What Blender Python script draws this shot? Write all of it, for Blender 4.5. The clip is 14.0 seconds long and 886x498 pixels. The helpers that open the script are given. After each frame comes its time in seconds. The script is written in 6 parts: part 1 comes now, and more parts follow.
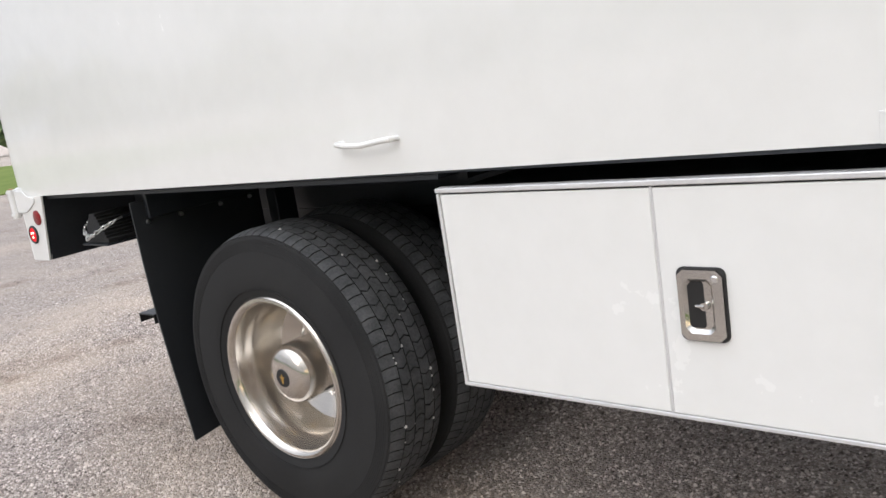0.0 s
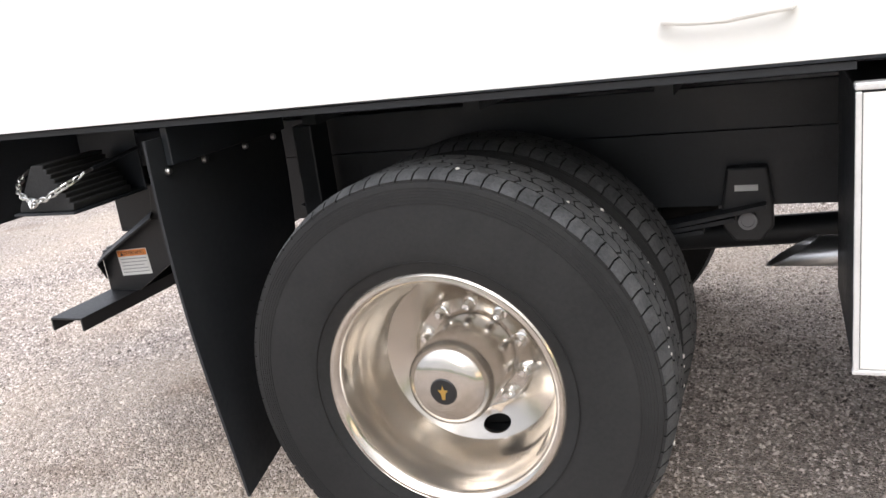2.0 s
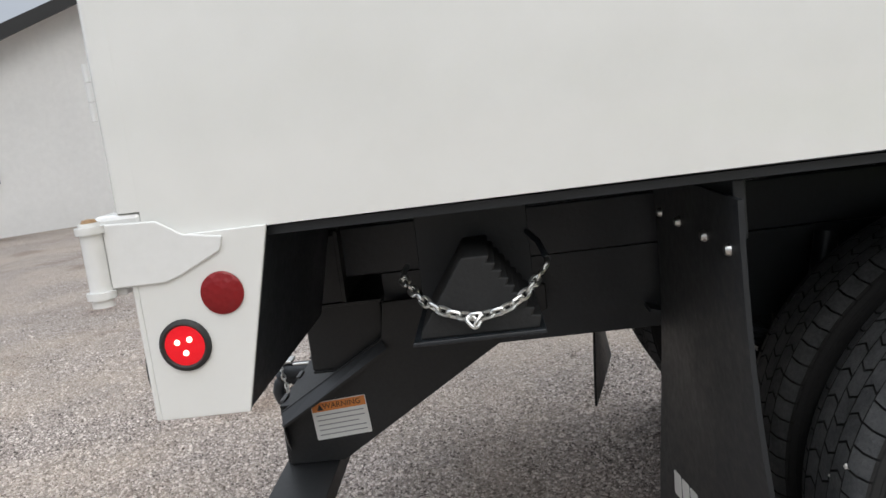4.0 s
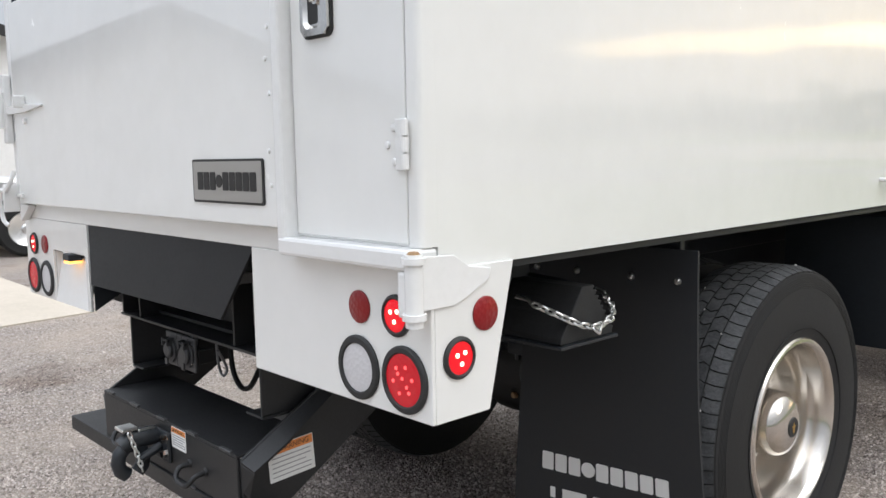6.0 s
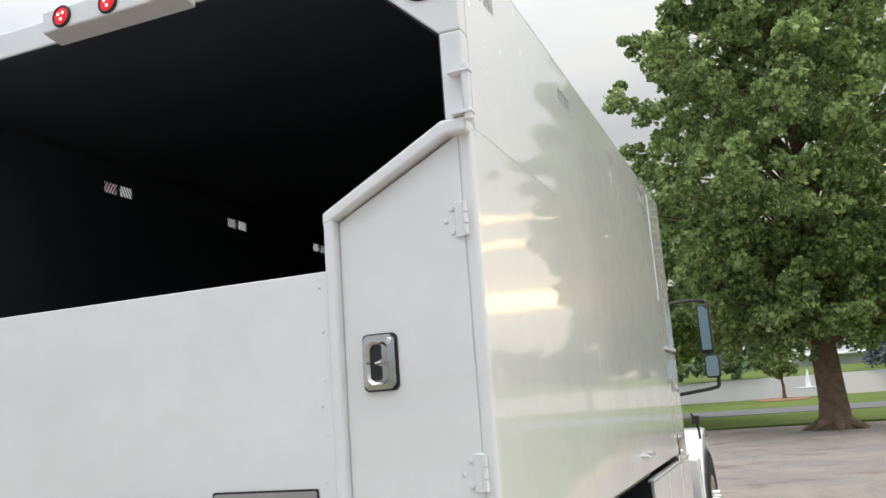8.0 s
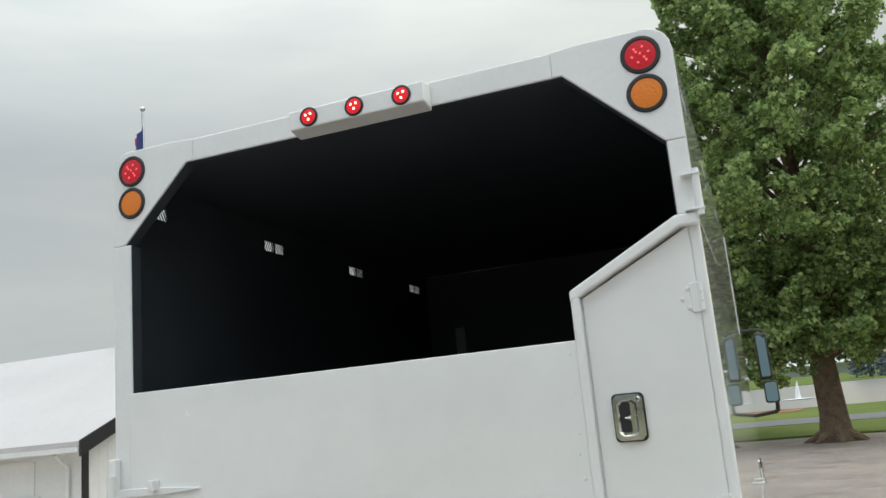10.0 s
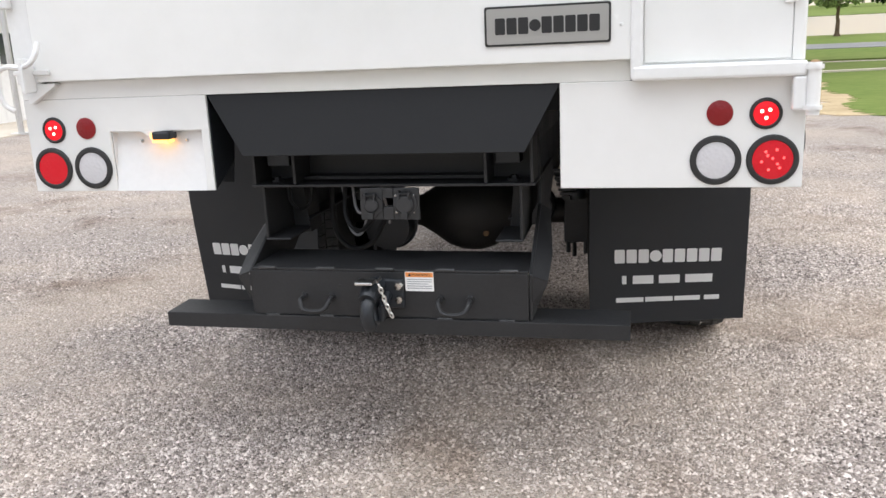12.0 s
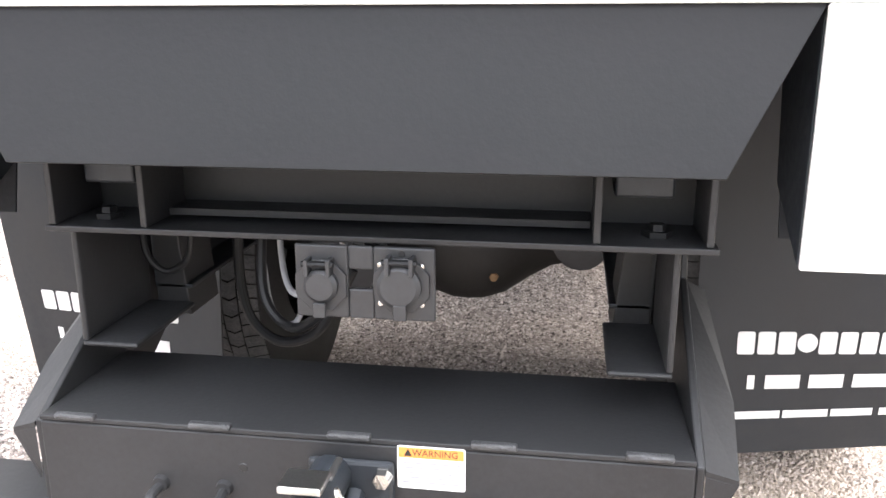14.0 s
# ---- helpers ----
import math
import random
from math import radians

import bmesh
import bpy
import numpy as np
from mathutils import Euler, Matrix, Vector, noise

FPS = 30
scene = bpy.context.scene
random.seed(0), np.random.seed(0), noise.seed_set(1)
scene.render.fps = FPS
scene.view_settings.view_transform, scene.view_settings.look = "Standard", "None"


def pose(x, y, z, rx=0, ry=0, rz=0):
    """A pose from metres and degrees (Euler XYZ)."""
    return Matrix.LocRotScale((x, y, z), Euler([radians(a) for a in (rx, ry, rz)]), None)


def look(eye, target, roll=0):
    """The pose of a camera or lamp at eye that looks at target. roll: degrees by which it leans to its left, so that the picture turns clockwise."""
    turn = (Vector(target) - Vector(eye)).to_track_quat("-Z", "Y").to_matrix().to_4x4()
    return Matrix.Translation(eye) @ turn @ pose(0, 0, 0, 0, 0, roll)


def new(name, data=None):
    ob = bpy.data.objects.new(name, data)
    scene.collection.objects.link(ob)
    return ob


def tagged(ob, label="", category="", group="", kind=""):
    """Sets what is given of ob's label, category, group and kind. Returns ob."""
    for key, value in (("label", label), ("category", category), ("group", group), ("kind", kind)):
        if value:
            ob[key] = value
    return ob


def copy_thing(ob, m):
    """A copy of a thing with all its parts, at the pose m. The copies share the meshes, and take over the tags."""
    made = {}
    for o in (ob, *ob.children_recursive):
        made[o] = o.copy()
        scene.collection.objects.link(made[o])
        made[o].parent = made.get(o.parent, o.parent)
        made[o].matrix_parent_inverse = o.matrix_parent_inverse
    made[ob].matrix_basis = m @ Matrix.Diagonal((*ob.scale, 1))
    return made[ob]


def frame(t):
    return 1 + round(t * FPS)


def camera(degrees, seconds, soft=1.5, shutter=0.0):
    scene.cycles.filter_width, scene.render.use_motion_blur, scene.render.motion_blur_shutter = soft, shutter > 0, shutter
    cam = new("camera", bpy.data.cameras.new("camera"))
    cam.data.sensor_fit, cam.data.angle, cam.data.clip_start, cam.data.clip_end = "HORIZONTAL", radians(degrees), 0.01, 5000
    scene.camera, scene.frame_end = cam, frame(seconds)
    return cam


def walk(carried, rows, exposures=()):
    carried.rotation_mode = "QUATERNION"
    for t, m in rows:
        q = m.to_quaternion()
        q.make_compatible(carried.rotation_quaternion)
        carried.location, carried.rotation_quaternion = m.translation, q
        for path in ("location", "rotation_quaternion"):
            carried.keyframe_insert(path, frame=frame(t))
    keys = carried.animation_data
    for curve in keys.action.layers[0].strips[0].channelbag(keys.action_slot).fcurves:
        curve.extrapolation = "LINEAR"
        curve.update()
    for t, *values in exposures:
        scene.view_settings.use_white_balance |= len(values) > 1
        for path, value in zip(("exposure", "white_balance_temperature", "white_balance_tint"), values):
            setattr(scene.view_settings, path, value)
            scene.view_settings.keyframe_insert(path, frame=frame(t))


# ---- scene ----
cam = camera(55.7, 14.0)
EXPOSURES = [(0, 0.66, 6320, 12), (0.7, 0.92, 6290, 10), (1.5, 1.2, 6370, 11), (2.0, 1.2, 6430, 13), (2.5, 0.85, 6400, 11), (3.0, 0.46, 6370, 10), (3.7, 0.32, 6370, 9), (5.8, 0.68, 6300, 10), (6.0, 0.62, 6300, 10), (6.5, 0.27, 6440, 11), (7.0, 0.25, 6440, 11), (7.5, 0.42, 6410, 10), (8.0, 0.52, 6380, 9), (10.3, 0.30, 6380, 3), (10.5, 0.33, 6370, 3), (11.0, 0.60, 6370, 4), (11.5, 0.57, 6460, 8), (12.0, 0.98, 6480, 11), (12.5, 1.08, 6490, 10), (13.0, 1.08, 6540, 10), (13.5, 1.22, 6580, 11), (13.8, 1.7, 6580, 12), (14.0, 2.65, 6540, 13)]
PATH = [
    (0, (2.952, 4.142, 1.516), (1.488, 2.841, 1.115), -8.9),
    (0.5, (2.976, 3.777, 1.522), (1.48, 2.532, 1.062), -7.5),
    (1, (2.906, 3.345, 1.492), (1.333, 2.208, 1.008), -6.8),
    (1.5, (2.92, 2.91, 1.437), (1.231, 1.972, 0.921), -5.4),
    (2, (2.932, 2.491, 1.432), (1.159, 1.74, 0.891), -7.3),
    (2.5, (2.861, 1.982, 1.409), (1.025, 1.325, 0.967), -7.6),
    (3, (2.808, 1.404, 1.453), (0.924, 0.833, 1.098), -7.9),
    (3.5, (2.701, 0.991, 1.408), (0.756, 0.653, 1.088), -7.1),
    (3.7, (2.645, 0.832, 1.402), (0.687, 0.57, 1.091), -7.3),
    (5.8, (2.458, -0.888, 1.425), (0.91, 0.346, 1.142), -0.3),
    (6, (2.444, -1.07, 1.483), (0.982, 0.277, 1.261), -1.0),
    (6.5, (2.293, -1.319, 1.51), (1.013, 0.218, 1.47), -3.2),
    (7, (2.182, -1.653, 1.581), (1.083, 0.012, 1.718), -4.2),
    (7.5, (2.104, -1.969, 1.661), (1.238, -0.178, 1.869), -5.1),
    (8, (1.958, -2.156, 1.679), (1.248, -0.324, 2.051), -4.2),
    (8.2, (1.925, -2.252, 1.726), (1.255, -0.423, 2.179), -3.6),
    (10.3, (1.239, -2.998, 1.854), (0.578, -1.148, 2.229), -5.7),
    (10.5, (1.168, -3.027, 1.829), (0.512, -1.16, 2.12), -6.2),
    (10.7, (1.129, -3.019, 1.783), (0.481, -1.138, 1.988), -6.4),
    (11, (1.069, -2.952, 1.684), (0.468, -1.046, 1.755), -6.2),
    (11.5, (0.944, -2.712, 1.548), (0.44, -0.793, 1.3), -4.5),
    (12, (0.784, -2.505, 1.393), (0.34, -0.614, 0.914), -2.6),
    (12.5, (0.59, -2.286, 1.399), (0.206, -0.393, 0.878), -1.8),
    (13, (0.549, -1.892, 1.354), (0.199, 0.008, 0.839), -1.3),
    (13.3, (0.518, -1.659, 1.338), (0.183, 0.242, 0.816), -1.1),
    (13.5, (0.465, -1.479, 1.305), (0.137, 0.422, 0.777), -0.7),
    (13.8, (0.345, -1.171, 1.251), (0.033, 0.734, 0.727), -0.8),
    (14, (0.287, -1.024, 1.243), (-0.003, 0.884, 0.718), -0.1),
]
walk(cam, [(t, look(eye, target, roll)) for t, eye, target, roll in PATH], EXPOSURES)

# ---- world and light ----
SUN_AZ, SUN_EL = 80.0, 38.0          # degrees clockwise from +y, and above the horizon
world = bpy.data.worlds.new("evening_sky")
scene.world = world
world.use_nodes = True


def node(tree, kind, **values):
    n = tree.nodes.new(kind)
    for key, value in values.items():
        n.inputs[key.replace("_", " ")].default_value = value
    return n


def math_node(tree, op, a, b=None, clamp=False):
    n = tree.nodes.new("ShaderNodeMath")
    n.operation, n.use_clamp = op, clamp
    for i, v in enumerate((a, b)):
        if v is None:
            continue
        if isinstance(v, (int, float)):
            n.inputs[i].default_value = v
        else:
            tree.links.new(v, n.inputs[i])
    return n.outputs[0]


def ramp_node(tree, value, stops):
    n = tree.nodes.new("ShaderNodeValToRGB")
    el = n.color_ramp.elements
    while len(el) < len(stops):
        el.new(0.5)
    for e, (p, c) in zip(el, stops):
        e.position = p
        e.color = (c, c, c, 1) if isinstance(c, (int, float)) else (*c, 1)
    tree.links.new(value, n.inputs[0])
    return n.outputs[0]


def mix_node(tree, fac, a, b, blend="MIX"):
    n = tree.nodes.new("ShaderNodeMix")
    n.data_type, n.blend_type = "RGBA", blend
    for sock, v in ((n.inputs[0], fac), (n.inputs[6], a), (n.inputs[7], b)):
        if isinstance(v, (int, float)):
            sock.default_value = v
        elif isinstance(v, tuple):
            sock.default_value = (*v, 1)
        else:
            tree.links.new(v, sock)
    return n.outputs[2]


def build_sky(tree):
    tree.nodes.clear()
    out = tree.nodes.new("ShaderNodeOutputWorld")
    sky = tree.nodes.new("ShaderNodeTexSky")
    sky.sky_type, sky.sun_disc = "NISHITA", False
    sky.sun_elevation, sky.sun_rotation = radians(SUN_EL), radians(SUN_AZ)
    coord = tree.nodes.new("ShaderNodeTexCoord")
    squash = node(tree, "ShaderNodeMapping", Scale=(1.0, 1.0, 4.5))
    tree.links.new(coord.outputs["Generated"], squash.inputs["Vector"])
    clouds = node(tree, "ShaderNodeTexNoise", Scale=1.7, Detail=6.0, Roughness=0.55)
    tree.links.new(squash.outputs[0], clouds.inputs["Vector"])
    cover = ramp_node(tree, clouds.outputs[0], ((0.30, 0.88), (0.60, 0.98)))
    tone = ramp_node(tree, clouds.outputs[0], ((0.30, (8.0, 8.25, 8.8)), (0.52, (8.7, 8.85, 9.15)), (0.70, (9.6, 9.6, 9.65))))
    grey = mix_node(tree, cover, sky.outputs[0], tone)
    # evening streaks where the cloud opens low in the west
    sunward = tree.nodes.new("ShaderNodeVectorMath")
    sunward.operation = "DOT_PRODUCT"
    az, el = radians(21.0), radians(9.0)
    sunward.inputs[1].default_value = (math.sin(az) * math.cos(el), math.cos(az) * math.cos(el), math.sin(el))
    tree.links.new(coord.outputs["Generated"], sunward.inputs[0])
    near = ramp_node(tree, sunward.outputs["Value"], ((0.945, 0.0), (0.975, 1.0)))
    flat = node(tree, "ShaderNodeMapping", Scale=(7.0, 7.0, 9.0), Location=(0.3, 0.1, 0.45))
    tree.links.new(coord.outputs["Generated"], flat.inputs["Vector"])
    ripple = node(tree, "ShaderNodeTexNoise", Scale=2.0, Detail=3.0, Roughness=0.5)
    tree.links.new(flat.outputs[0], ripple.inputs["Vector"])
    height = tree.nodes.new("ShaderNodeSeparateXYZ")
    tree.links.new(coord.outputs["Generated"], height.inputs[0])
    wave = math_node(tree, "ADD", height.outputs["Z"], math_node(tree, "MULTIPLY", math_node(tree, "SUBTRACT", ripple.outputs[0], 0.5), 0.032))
    # Bright bands painted in at set heights, so they reflect in the side panel.
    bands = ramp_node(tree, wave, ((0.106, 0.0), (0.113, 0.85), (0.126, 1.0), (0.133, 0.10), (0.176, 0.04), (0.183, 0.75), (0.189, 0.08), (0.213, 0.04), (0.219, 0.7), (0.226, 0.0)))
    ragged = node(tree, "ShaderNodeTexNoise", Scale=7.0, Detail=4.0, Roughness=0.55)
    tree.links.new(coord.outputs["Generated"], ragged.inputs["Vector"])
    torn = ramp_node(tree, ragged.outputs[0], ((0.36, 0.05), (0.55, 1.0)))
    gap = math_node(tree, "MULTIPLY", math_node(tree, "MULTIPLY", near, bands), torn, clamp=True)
    dome = ramp_node(tree, height.outputs["Z"], ((0.0, 0.47), (0.3, 0.51), (0.6, 1.0), (1.0, 2.6)))
    grey = mix_node(tree, 1.0, grey, dome, "MULTIPLY")
    side_tint = ramp_node(tree, math_node(tree, "ADD", math_node(tree, "MULTIPLY", sunward.outputs["Value"], 0.5), 0.5), ((0.0, (0.955, 1.0, 1.075)), (1.0, (1.02, 1.0, 0.945))))
    grey = mix_node(tree, 1.0, grey, side_tint, "MULTIPLY")
    glow = math_node(tree, "MULTIPLY", ramp_node(tree, sunward.outputs["Value"], ((0.86, 0.0), (0.985, 0.75))), ramp_node(tree, height.outputs["Z"], ((0.0, 1.0), (0.10, 0.9), (0.34, 0.0))))
    grey = mix_node(tree, glow, grey, (6.3, 5.45, 4.25))
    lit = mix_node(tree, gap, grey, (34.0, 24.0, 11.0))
    back = tree.nodes.new("ShaderNodeBackground")
    back.inputs["Strength"].default_value = 0.1
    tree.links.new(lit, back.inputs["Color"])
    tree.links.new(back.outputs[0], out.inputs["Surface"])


build_sky(world.node_tree)

sun = new("sun", bpy.data.lights.new("sun", "SUN"))
sun.data.energy, sun.data.angle, sun.data.color = 0.5, radians(30), (1.0, 0.95, 0.88)
sun.matrix_world = look((60 * math.sin(radians(SUN_AZ)), 60 * math.cos(radians(SUN_AZ)), 60 * math.tan(radians(SUN_EL))), (0, 0, 0))


# ---- materials ----
def material(name, color, rough=0.5, metal=0.0, coat=0.0, spec=0.5):
    m = bpy.data.materials.new(name)
    m.use_nodes = True
    b = m.node_tree.nodes["Principled BSDF"]
    b.inputs["Base Color"].default_value = (*color, 1)
    b.inputs["Roughness"].default_value, b.inputs["Metallic"].default_value = rough, metal
    b.inputs["Coat Weight"].default_value, b.inputs["Coat Roughness"].default_value = coat, 0.03
    b.inputs["Specular IOR Level"].default_value = spec
    return m


def vary(m, color_a, color_b, scale=3.0, fine=60.0, bump=0.0, rough=None, detail=5.0, bump_scale=None):
    """Two scales of noise in colour, and a fine relief, in the object's own metres."""
    t = m.node_tree
    b = t.nodes["Principled BSDF"]
    coord = t.nodes.new("ShaderNodeTexCoord")
    big = node(t, "ShaderNodeTexNoise", Scale=scale, Detail=detail, Roughness=0.6)
    small = node(t, "ShaderNodeTexNoise", Scale=fine, Detail=4.0, Roughness=0.6)
    for n in (big, small):
        t.links.new(coord.outputs["Object"], n.inputs["Vector"])
    both = math_node(t, "ADD", math_node(t, "MULTIPLY", big.outputs[0], 0.6), math_node(t, "MULTIPLY", small.outputs[0], 0.4))
    col = ramp_node(t, both, ((0.35, color_a), (0.65, color_b)))
    t.links.new(col, b.inputs["Base Color"])
    if rough:
        t.links.new(ramp_node(t, both, ((0.35, rough[0]), (0.65, rough[1]))), b.inputs["Roughness"])
    if bump:
        bn = node(t, "ShaderNodeBump", Strength=bump, Distance=0.01)
        src = small
        if bump_scale:
            src = node(t, "ShaderNodeTexNoise", Scale=bump_scale, Detail=3.0, Roughness=0.5)
            t.links.new(coord.outputs["Object"], src.inputs["Vector"])
        t.links.new(src.outputs[0], bn.inputs["Height"])
        t.links.new(bn.outputs[0], b.inputs["Normal"])
    return m


WHITE = vary(material("white_paint", (0.82, 0.82, 0.79), 0.22, coat=1.0), (0.80, 0.80, 0.775), (0.85, 0.85, 0.83), 0.9, 9.0, 0.013, (0.18, 0.28), bump_scale=2.0)
WHITE_TRIM = vary(material("white_trim_paint", (0.80, 0.80, 0.78), 0.3, coat=0.6), (0.78, 0.78, 0.765), (0.84, 0.84, 0.83), 3.0, 40.0, 0.03)
BLACK = vary(material("black_frame_paint", (0.02, 0.02, 0.022), 0.45), (0.0112, 0.0136, 0.0167), (0.0205, 0.0246, 0.0300), 4.0, 70.0, 0.08, (0.35, 0.55))
CHARCOAL = vary(material("satin_charcoal_paint", (0.035, 0.035, 0.038), 0.5, spec=0.3), (0.0075, 0.0077, 0.0084), (0.012, 0.0123, 0.013), 2.0, 120.0, 0.04, (0.42, 0.55))
# Charcoal black raised in tone to stand for ground light on the hitch.
HITCH_BLACK_LIT = vary(material("satin_hitch_lit", (0.02, 0.02, 0.021), 0.5, spec=0.4), (0.0150, 0.0153, 0.0163), (0.0270, 0.0275, 0.0288), 2.5, 120.0, 0.05, (0.40, 0.55))
SOCKET_GREY = vary(material("grey_socket_plate", (0.03, 0.03, 0.032), 0.5), (0.026, 0.0265, 0.028), (0.04, 0.041, 0.043), 6.0, 90.0, 0.05, (0.4, 0.55))
WELD = vary(material("painted_weld", (0.05, 0.05, 0.052), 0.35), (0.035, 0.0355, 0.037), (0.065, 0.066, 0.068), 40.0, 200.0, 0.4)
LINER = vary(material("black_box_liner", (0.012, 0.012, 0.013), 0.6), (0.036, 0.043, 0.052), (0.056, 0.065, 0.078), 2.0, 60.0, 0.1, (0.6, 0.8))
RUBBER = vary(material("tyre_rubber", (0.035, 0.035, 0.037), 0.85, spec=0.3), (0.0108, 0.0110, 0.0115), (0.0270, 0.0268, 0.0268), 3.5, 90.0, 0.1, (0.62, 0.85))
TREAD = vary(material("dusty_tread_rubber", (0.07, 0.07, 0.072), 0.9), (0.036, 0.038, 0.040), (0.108, 0.110, 0.113), 14.0, 120.0, 0.45, (0.8, 0.95))
AXLE = vary(material("dusty_axle_paint", (0.03, 0.028, 0.026), 0.6), (0.0145, 0.0145, 0.0150), (0.0300, 0.0285, 0.0270), 5.0, 60.0, 0.12, (0.45, 0.7))
FLAP = vary(material("mud_flap_rubber", (0.016, 0.016, 0.017), 0.55), (0.0095, 0.0112, 0.0135), (0.0175, 0.0200, 0.0235), 3.0, 50.0, 0.05, (0.45, 0.7))
RIM = vary(material("polished_aluminium", (0.80, 0.74, 0.66), 0.14, 0.9), (0.57, 0.530, 0.478), (0.67, 0.630, 0.578), 3.0, 14.0, 0.025, (0.13, 0.22))
CHROME = material("chrome", (0.85, 0.85, 0.84), 0.08, 1.0)
MIRROR = material("mirror_glass", (0.22, 0.30, 0.31), 0.03, 1.0)
STEEL = vary(material("polished_stainless", (0.62, 0.60, 0.56), 0.14, 1.0), (0.56, 0.545, 0.515), (0.66, 0.645, 0.615), 8.0, 24.0, 0.01, (0.10, 0.18))
ZINC = vary(material("zinc_chain", (0.72, 0.72, 0.70), 0.28, 1.0), (0.62, 0.62, 0.60), (0.78, 0.78, 0.76), 20.0, 300.0, 0.05)
ALU = vary(material("aluminium_trim", (0.72, 0.72, 0.72), 0.3, 1.0), (0.66, 0.66, 0.67), (0.78, 0.78, 0.78), 5.0, 120.0, 0.03, (0.25, 0.4))
TRIM_ALU = vary(material("brushed_aluminium_edge", (0.80, 0.80, 0.80), 0.45, 0.55), (0.74, 0.74, 0.74), (0.84, 0.84, 0.84), 5.0, 120.0, 0.03, (0.38, 0.5))
GROMMET = vary(material("black_rubber_grommet", (0.02, 0.02, 0.02), 0.6), (0.014, 0.014, 0.014), (0.03, 0.03, 0.03), 20.0, 150.0, 0.05)
RUST = vary(material("surface_rust", (0.25, 0.12, 0.05), 0.8), (0.16, 0.08, 0.04), (0.42, 0.28, 0.15), 30.0, 200.0, 0.2)
GOLD = material("gold_emblem", (0.75, 0.5, 0.15), 0.3, 1.0)
PRINT_WHITE = material("white_print", (0.72, 0.72, 0.71), 0.5)
PRINT_GREY = material("grey_print", (0.30, 0.30, 0.31), 0.6)
LABEL_WHITE = material("white_label", (0.78, 0.78, 0.76), 0.4)
LABEL_ORANGE = material("orange_label", (0.75, 0.26, 0.06), 0.4)
PLATE_GREY = material("silver_name_plate", (0.42, 0.41, 0.39), 0.38, 0.6)
DARK = material("black_print", (0.015, 0.015, 0.015), 0.5)
WIRE = material("grey_cable", (0.25, 0.25, 0.26), 0.5)


def lens_material(name, color, glow, rough=0.25):
    m = material(name, color, rough, coat=0.25, spec=0.35)
    t = m.node_tree
    b = t.nodes["Principled BSDF"]
    coord = t.nodes.new("ShaderNodeTexCoord")
    facet = node(t, "ShaderNodeTexVoronoi", Scale=90.0)
    t.links.new(coord.outputs["Object"], facet.inputs["Vector"])
    bump = node(t, "ShaderNodeBump", Strength=0.35, Distance=0.004)
    t.links.new(facet.outputs["Distance"], bump.inputs["Height"])
    t.links.new(bump.outputs[0], b.inputs["Normal"])
    if glow:
        b.inputs["Emission Color"].default_value = (*color, 1)
        b.inputs["Emission Strength"].default_value = glow
    return m


RED_LIT = lens_material("red_lens_lit", (0.50, 0.004, 0.010), 0.72)
RED_DIM = lens_material("red_lens_dim", (0.42, 0.004, 0.012), 0.30)
RED_REFL = lens_material("red_reflector", (0.24, 0.006, 0.009), 0.0, 0.3)
AMBER = lens_material("amber_lens", (0.72, 0.20, 0.015), 0.05)
CLEAR = lens_material("clear_lens", (0.62, 0.61, 0.62), 0.0, 0.3)
LED = material("led_hot_spot", (1.0, 0.75, 0.7), 0.3)
LED.node_tree.nodes["Principled BSDF"].inputs["Emission Color"].default_value = (1.0, 0.50, 0.34, 1)
LED.node_tree.nodes["Principled BSDF"].inputs["Emission Strength"].default_value = 3.0
LED_DIM = material("led_dim_spot", (0.9, 0.1, 0.1), 0.3)
LED_DIM.node_tree.nodes["Principled BSDF"].inputs["Emission Color"].default_value = (1.0, 0.10, 0.10, 1)
LED_DIM.node_tree.nodes["Principled BSDF"].inputs["Emission Strength"].default_value = 0.9
PEBBLE = material("pale_pebble", (0.62, 0.60, 0.57), 0.8)
PLATE_LIGHT = material("plate_lamp_bulb", (1.0, 0.75, 0.35), 0.4)
PLATE_LIGHT.node_tree.nodes["Principled BSDF"].inputs["Emission Color"].default_value = (1.0, 0.42, 0.06, 1)
PLATE_LIGHT.node_tree.nodes["Principled BSDF"].inputs["Emission Strength"].default_value = 1.9


def ground_tone(t, coord, col):
    """Dusty tan patches and a few brown stains over the yard, in metres."""
    patch = node(t, "ShaderNodeTexNoise", Scale=0.45, Detail=6.0, Roughness=0.62)
    stain = node(t, "ShaderNodeTexNoise", Scale=0.8, Detail=4.0, Roughness=0.6)
    shift = node(t, "ShaderNodeMapping", Location=(3.1, 7.7, 0.0))
    drift = node(t, "ShaderNodeMapping", Location=(5.3, -2.6, 0.0))
    t.links.new(coord.outputs["Object"], drift.inputs["Vector"])
    t.links.new(drift.outputs[0], patch.inputs["Vector"])
    t.links.new(coord.outputs["Object"], shift.inputs["Vector"])
    t.links.new(shift.outputs[0], stain.inputs["Vector"])
    col = mix_node(t, ramp_node(t, patch.outputs[0], ((0.46, 0.0), (0.64, 0.45))), col, (0.60, 0.50, 0.40))
    tint = mix_node(t, ramp_node(t, stain.outputs[0], ((0.55, 0.0), (0.70, 1.0))), (1.0, 1.0, 1.0), (0.66, 0.60, 0.55))
    return mix_node(t, 1.0, col, tint, "MULTIPLY")


